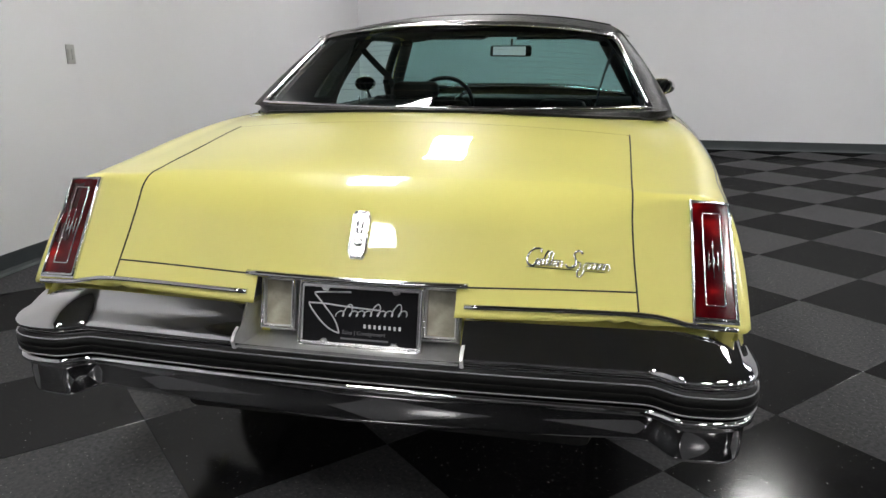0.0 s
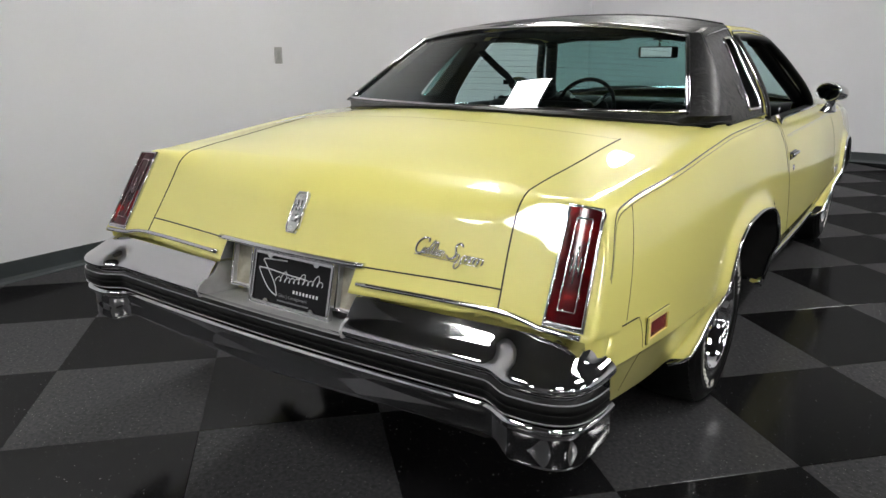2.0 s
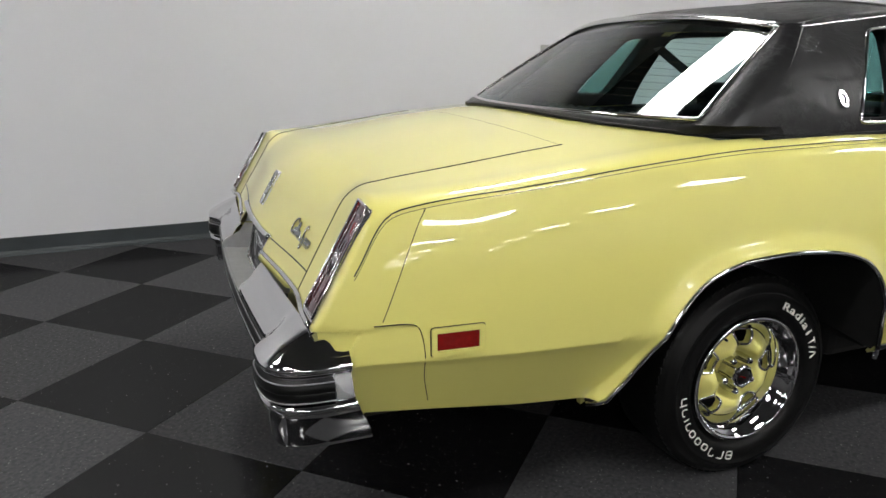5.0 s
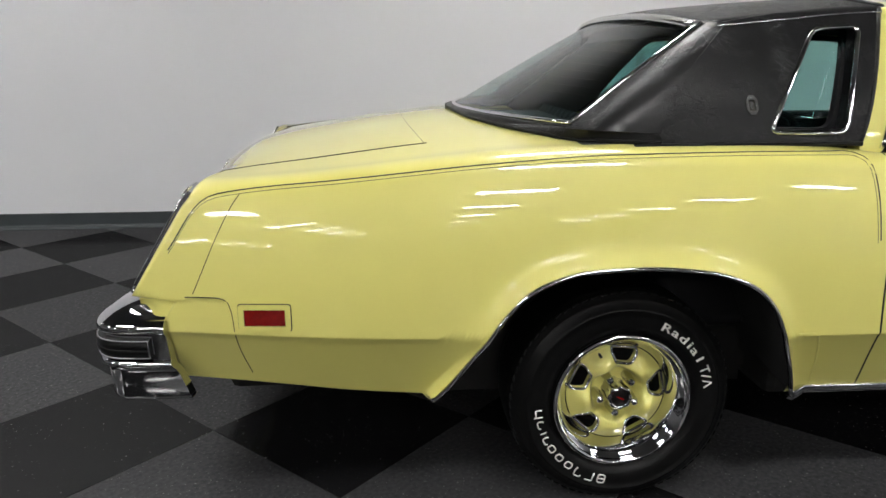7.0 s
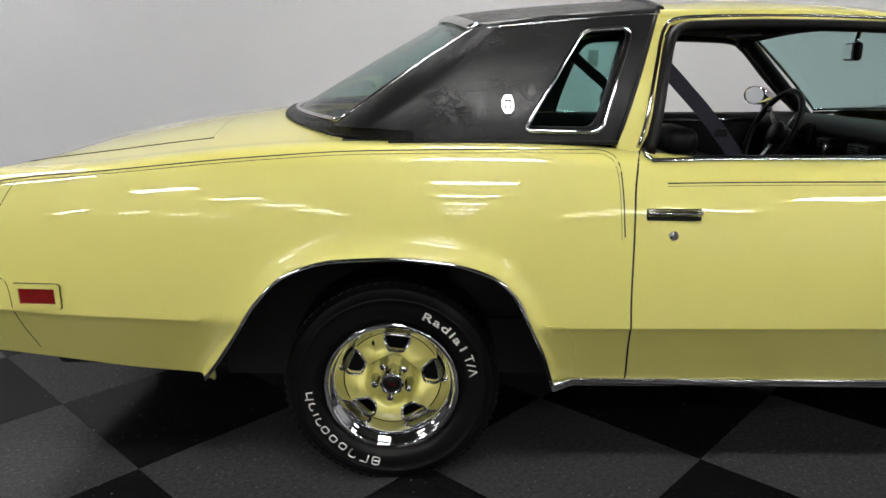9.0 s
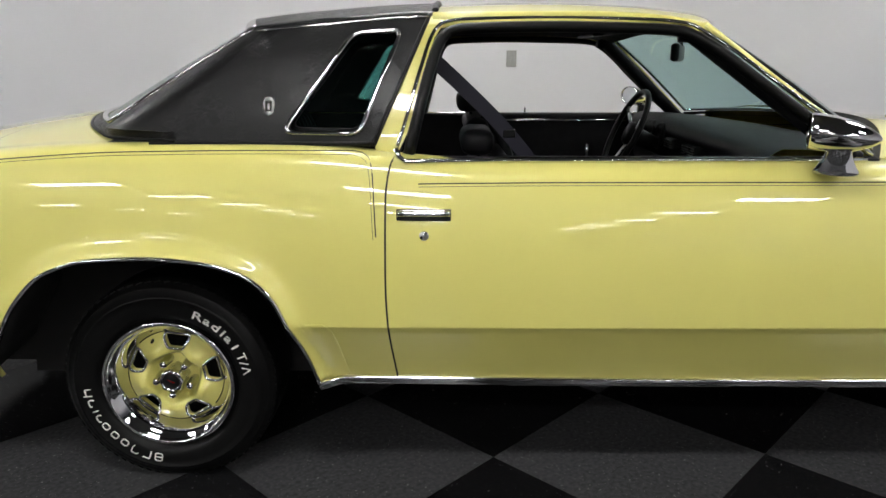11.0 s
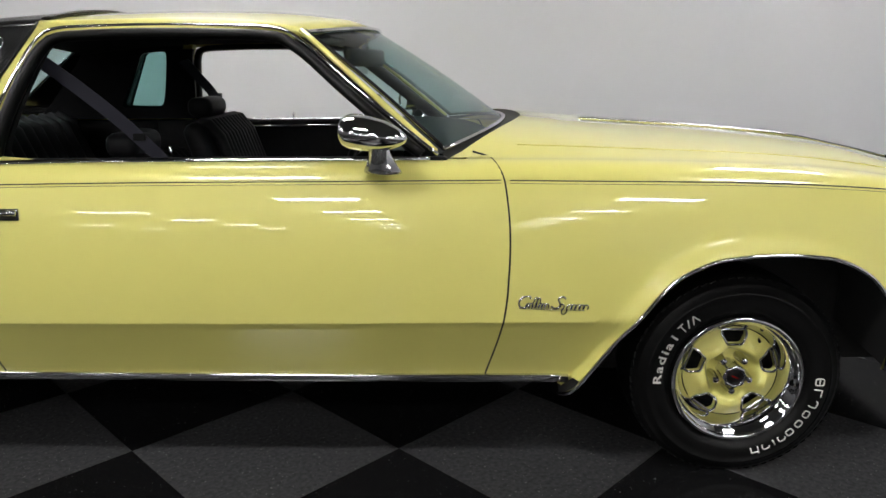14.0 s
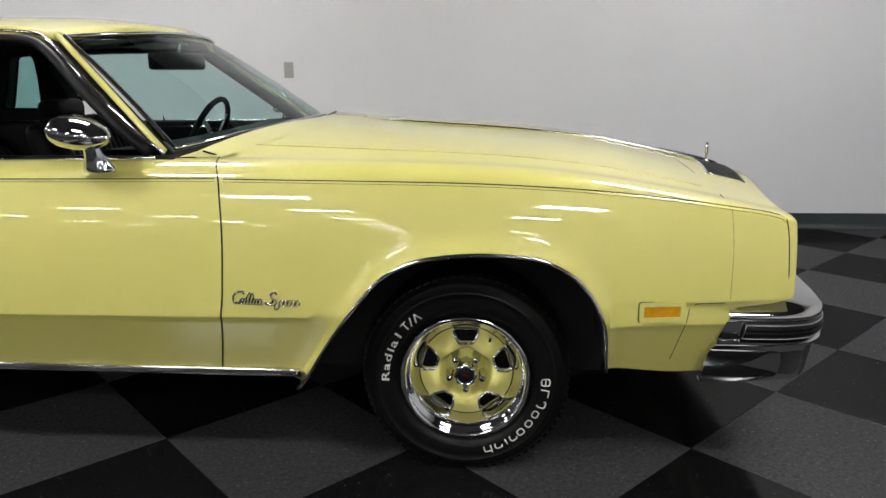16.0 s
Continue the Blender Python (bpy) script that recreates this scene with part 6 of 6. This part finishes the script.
def build_cabin():
    # lining of the cabin
    lin = newat("cabin_lining", (0, 0, 0))
    lin.parent = car
    tagged(lin, "black trimmed cabin interior")
    bm = bmesh.new()
    box(bm, 0.48, 2.1, -0.8, 0.8, 0.33, 0.37)
    box(bm, -0.45, 0.48, -0.56, 0.56, 0.33, 0.37)
    part("carpet", bm, INTERIOR_CLOTH, lin, smooth=False)
    for sg in (-1, 1):
        bm = bmesh.new()
        a, b = sorted((sg * 0.835, sg * 0.79))
        box(bm, 0.5, 2.0, a, b, 0.36, 0.962, 0.012)
        box(bm, -0.2, 0.5, a, b, 0.76, 0.962, 0.012)
        part("side_trim", bm, INTERIOR, lin, smooth=False)
        bm = bmesh.new()
        a, b = sorted((sg * 0.79, sg * 0.72))
        box(bm, 0.85, 1.55, a, b, 0.66, 0.72, 0.02, 3)
        part("arm_rest", bm, INTERIOR, lin)
        bm = bmesh.new()
        tube(bm, [(0.9, sg * 0.785, 0.93), (1.8, sg * 0.785, 0.93)], 0.006, 8)
        part("door_trim_strip", bm, CHROME, lin)
        bm = bmesh.new()
        plate(bm, [(-0.05, 1.0), (0.28, 1.29), (0.8, 1.3), (0.78, 1.26), (0.71, 0.97), (0.0, 0.97)], [rounded([(0.372, 1.036), (0.564, 1.032), (0.672, 1.292), (0.548, 1.284)], 0.03)], side_sheet(sg, -0.045), 0.02, 14)
        part("pillar_trim", bm, INTERIOR, lin, sharp=40)
        bm = bmesh.new()
        tube(bm, [(1.5, sg * 0.58, 1.296), (1.54, sg * 0.585, 1.29), (1.75, sg * 0.688, 1.115), (1.955, sg * 0.79, 0.945)], 0.034, 10, flat=0.8)
        part("pillar_trim", bm, INTERIOR, lin)
        bm = bmesh.new()
        tube(bm, [(1.2, sg * 0.79, 0.96), (1.2, sg * 0.79, 0.992)], 0.004, 8)
        part("lock_knob", bm, CHROME, lin)
    # headlining
    bm = bmesh.new()
    grid(bm, lambda i, j: roof_place(0.02 + 0.96 * i / 24, -0.96 + 1.92 * j / 24) + Vector((0, 0, -0.035)), 25, 25)
    part("headlining", bm, INTERIOR_CLOTH, lin, "black cloth headlining")
    for sg in (-1, 1):
        bm = bmesh.new()
        box(bm, 1.38, 1.53, sg * 0.26 - 0.17, sg * 0.26 + 0.17, 1.322, 1.334, 0.005)
        bmesh.ops.rotate(bm, verts=bm.verts, cent=(1.53, 0, 1.3), matrix=Matrix.Rotation(radians(-6), 3, "Y"))
        part("sun_visor", bm, INTERIOR, lin, smooth=False)
    # parcel shelf and rear seat
    bm = bmesh.new()
    box(bm, -0.36, 0.14, -0.72, 0.72, 0.955, 0.985, 0.01)
    part("parcel_shelf", bm, INTERIOR_CLOTH, lin, smooth=False)
    rs = newat("rear_seat", (0, 0, 0))
    rs.parent = car
    tagged(rs, "black pleated rear bench seat")
    pad("seat_cushion", rs, 0.15, 0.7, -0.68, 0.68, 0.42, 0.62, 0.06, INTERIOR)
    for k in range(18):
        y = -0.66 + 1.32 * (k + 0.5) / 18
        bm = bmesh.new()
        tube(bm, [(0.3, y, 0.6), (0.2, y, 0.8), (0.14, y, 0.95), (0.08, y, 0.985)], 0.04, 10)
        part("pleat", bm, INTERIOR, rs)
    # front seats
    for sg, back in ((-1, 4), (1, 0)):
        s = newat("front_seat", (0, sg * 0.38, -0.085 if sg < 0 else 0.0))
        s.parent = car
        tagged(s, "black pleated vinyl front seat with headrest")
        pad("seat_cushion", s, 0.98, 1.52, -0.3, 0.3, 0.42, 0.64, 0.06, INTERIOR)
        bm = bmesh.new()
        box(bm, 0.0, 0.1, -0.28, 0.28, 0.0, 0.5, 0.045, 4)
        bmesh.ops.rotate(bm, verts=bm.verts, cent=(0, 0, 0), matrix=Matrix.Rotation(radians(-17), 3, "Y"))
        bmesh.ops.translate(bm, verts=bm.verts, vec=(1.02, 0, 0.5))
        part("backrest", bm, INTERIOR, s)
        for k in range(11):
            y = -0.22 + 0.44 * k / 10
            bm = bmesh.new()
            tube(bm, [(1.135, y, 0.6), (1.08, y, 0.78), (1.03, y, 0.93), (0.985, y, 0.985), (0.95, y, 0.99)], 0.026, 8)
            part("pleat", bm, INTERIOR, s)
        bm = bmesh.new()
        box(bm, 0.855, 0.965, -0.12, 0.12, 1.005, 1.09, 0.035, 4)
        part("headrest", bm, INTERIOR, s, "padded black headrest")
        for y in (-0.05, 0.05):
            bm = bmesh.new()
            tube(bm, [(0.93, y, 0.93), (0.912, y, 1.02)], 0.006, 8)
            part("headrest_post", bm, CHROME, s)
        b = newat("seat_belt", (0, 0, 0))
        b.parent = car
        tagged(b, "dark seat belt webbing hung from the roof rail")
        bm = bmesh.new()
        drop = [(1.0, sg * 0.55, 1.0), (1.1, sg * 0.53, 0.86), (1.14, sg * 0.6, 0.62)] if sg < 0 else [(0.9, sg * 0.51, 1.09), (0.925, sg * 0.5, 1.02), (0.93, sg * 0.5, 0.7)]
        pts = line_pts([(0.72, sg * 0.62, 1.265), (0.86, sg * 0.58, 1.14) if sg < 0 else (0.82, sg * 0.56, 1.17), *drop], 20)
        tube(bm, pts, 0.02, up=(0, 1, 0), shape=[(-0.022, -0.0015), (0.022, -0.0015), (0.022, 0.0015), (-0.022, 0.0015)])
        part("webbing", bm, BELT, b, smooth=False)
        bm = bmesh.new()
        box(bm, drop[0][0] - 0.015, drop[0][0] + 0.025, sg * 0.54 - 0.014, sg * 0.54 + 0.014, drop[0][2] - 0.015, drop[0][2] + 0.01, 0.003)
        part("belt_guide", bm, RUBBER, b, smooth=False)
    # dashboard
    d = newat("dashboard", (0, 0, 0))
    d.parent = car
    tagged(d, "black padded dashboard with vents and dials")
    bm = bmesh.new()
    prof = [(2.16, 0.955), (2.0, 0.972), (1.86, 0.975), (1.79, 0.965), (1.755, 0.94), (1.765, 0.9), (1.8, 0.87), (1.79, 0.78), (1.84, 0.66), (1.95, 0.55)]
    grid(bm, lambda i, j: Vector((prof[j][0] - 0.1 * (abs(i / 20 - 1)) ** 2 * (1 if j < 3 else 0.5), -0.76 + 1.52 * i / 40, prof[j][1])), 41, len(prof))
    bmesh.ops.recalc_face_normals(bm, faces=bm.faces)
    part("dash_pad", bm, INTERIOR, d)
    for y, w_, mt in ((0.62, 0.05, DULLCHROME), (0.2, 0.05, DULLCHROME), (-0.05, 0.07, DULLCHROME), (-0.55, 0.06, DULLCHROME)):
        bm = bmesh.new()
        box(bm, 1.735, 1.78, y - w_, y + w_, 0.86, 0.905, 0.008)
        part("vent", bm, RUBBER, d, smooth=False)
        for k in range(4):
            bm = bmesh.new()
            box(bm, 1.73, 1.736, y - w_ + 0.006, y + w_ - 0.006, 0.868 + 0.009 * k, 0.871 + 0.009 * k)
            part("vent_slat", bm, mt, d, smooth=False)
    for y in (0.48, 0.34):
        bm = bmesh.new()
        revolve(bm, [(0.0, 0.0), (0.05, 0.0), (0.055, 0.012), (0.06, 0.0)], 28, axis="z")
        bmesh.ops.transform(bm, matrix=Matrix.Translation((1.742, y, 0.9)) @ Matrix.Rotation(radians(-80), 4, "Y"), verts=bm.verts)
        part("dial", bm, RUBBER, d)
    # steering wheel
    sw = newat("steering_wheel", (1.60, 0.38, 0.915))
    sw.parent = car
    sw.rotation_euler = (0, radians(-66), 0)
    tagged(sw, "black three-spoke steering wheel")
    bm = bmesh.new()
    tube(bm, [(0.185 * math.cos(a), 0.185 * math.sin(a), 0) for a in (2 * math.pi * k / 48 for k in range(48))], 0.013, 10, closed=True)
    part("rim", bm, RUBBER, sw)
    for a in (0, 125, 235):
        bm = bmesh.new()
        a = radians(a + 180)
        tube(bm, [(0.03 * math.cos(a), 0.03 * math.sin(a), -0.03), (0.18 * math.cos(a), 0.18 * math.sin(a), 0)], 0.012, 8, flat=0.4)
        part("spoke", bm, DULLCHROME, sw)
    bm = bmesh.new()
    revolve(bm, [(0.0, 0.0), (0.045, -0.004), (0.055, -0.02), (0.04, -0.06), (0.03, -0.25)], 28, axis="z")
    part("hub", bm, RUBBER, sw)
    # inside mirror
    im = newat("inside_mirror", (1.66, -0.02, 1.245))
    im.parent = car
    im.rotation_euler = (0, 0, radians(-22))
    tagged(im, "black inside mirror hung from the windshield header")
    bm = bmesh.new()
    box(bm, 0.0, 0.03, -0.14, 0.14, -0.033, 0.033, 0.014, 4)
    part("mirror_case", bm, RUBBER, im)
    bm = bmesh.new()
    box(bm, -0.003, 0.002, -0.112, 0.112, -0.026, 0.026)
    part("mirror_glass", bm, MIRROR, im, smooth=False)
    bm = bmesh.new()
    tube(bm, [(0.02, 0, 0.01), (0.03, 0, 0.07)], 0.008, 8)
    part("mirror_stem", bm, CHROME, im)


build_cabin()


# floor -------------------------------------------------------------------
TILE = 0.872 / math.sqrt(2)
FLOOR_TURN = math.radians(45 + 1.4)


def build_floor():
    bm = bmesh.new()
    box(bm, ROOM_X0 - 0.2, ROOM_X1 + 0.2, ROOM_Y0 - 0.2, ROOM_Y1 + 0.2, -0.12, -0.006)
    fl = tagged(add_mesh("floor", bm, GROUT, smooth=False), "glossy grey and black checkered vinyl tile floor", "floor", kind="structure")
    meshes = []
    h = TILE / 2 - 0.0006
    for m in (TILE_GREY, TILE_BLACK):
        bm = bmesh.new()
        b = 0.0012
        lo = [bm.verts.new((sx * h, sy * h, -0.005)) for sx, sy in ((-1, -1), (1, -1), (1, 1), (-1, 1))]
        md = [bm.verts.new((sx * h, sy * h, -b * 0.5)) for sx, sy in ((-1, -1), (1, -1), (1, 1), (-1, 1))]
        hi = [bm.verts.new((sx * (h - b), sy * (h - b), 0)) for sx, sy in ((-1, -1), (1, -1), (1, 1), (-1, 1))]
        for k in range(4):
            n = (k + 1) % 4
            bm.faces.new((lo[k], lo[n], md[n], md[k]))
            bm.faces.new((md[k], md[n], hi[n], hi[k]))
        bm.faces.new(hi)
        me = bpy.data.meshes.new("tile")
        bm.to_mesh(me)
        bm.free()
        me.materials.append(m)
        meshes.append(me)
    ca, sa = math.cos(FLOOR_TURN), math.sin(FLOOR_TURN)
    rest = {0: [], 1: []}
    count = 0
    for i in range(-26, 27):
        for j in range(-26, 27):
            a, b = (i + 0.5) * TILE, (j + 0.5) * TILE
            x, y = -1.23 + a * ca - b * sa, -0.38 + a * sa + b * ca
            if not (ROOM_X0 - 0.3 < x < ROOM_X1 + 0.3 and ROOM_Y0 - 0.3 < y < ROOM_Y1 + 0.3):
                continue
            k = (i + j) % 2
            if -2.9 < x < 6.6 and -3.4 < y < 2.95 and count < 300:
                t = new("tile", meshes[k])
                t.parent = fl
                t.matrix_basis = Matrix.Translation((x, y, 0)) @ Matrix.Rotation(FLOOR_TURN, 4, "Z")
                count += 1
            else:
                rest[k].append((x, y))
    for k, places in rest.items():
        co, fs = [], []
        for x, y in places:
            n = len(co)
            for sx, sy in ((-1, -1), (1, -1), (1, 1), (-1, 1)):
                co.append((x + h * (sx * ca - sy * sa), y + h * (sx * sa + sy * ca), 0))
            fs.append((n, n + 1, n + 2, n + 3))
        me = bpy.data.meshes.new("far_tiles")
        me.from_pydata(co, [], fs)
        me.materials.append((TILE_GREY, TILE_BLACK)[k])
        ob = new("far_tiles", me)
        ob.parent = fl
        tagged(ob, kind="stuff")


build_floor()
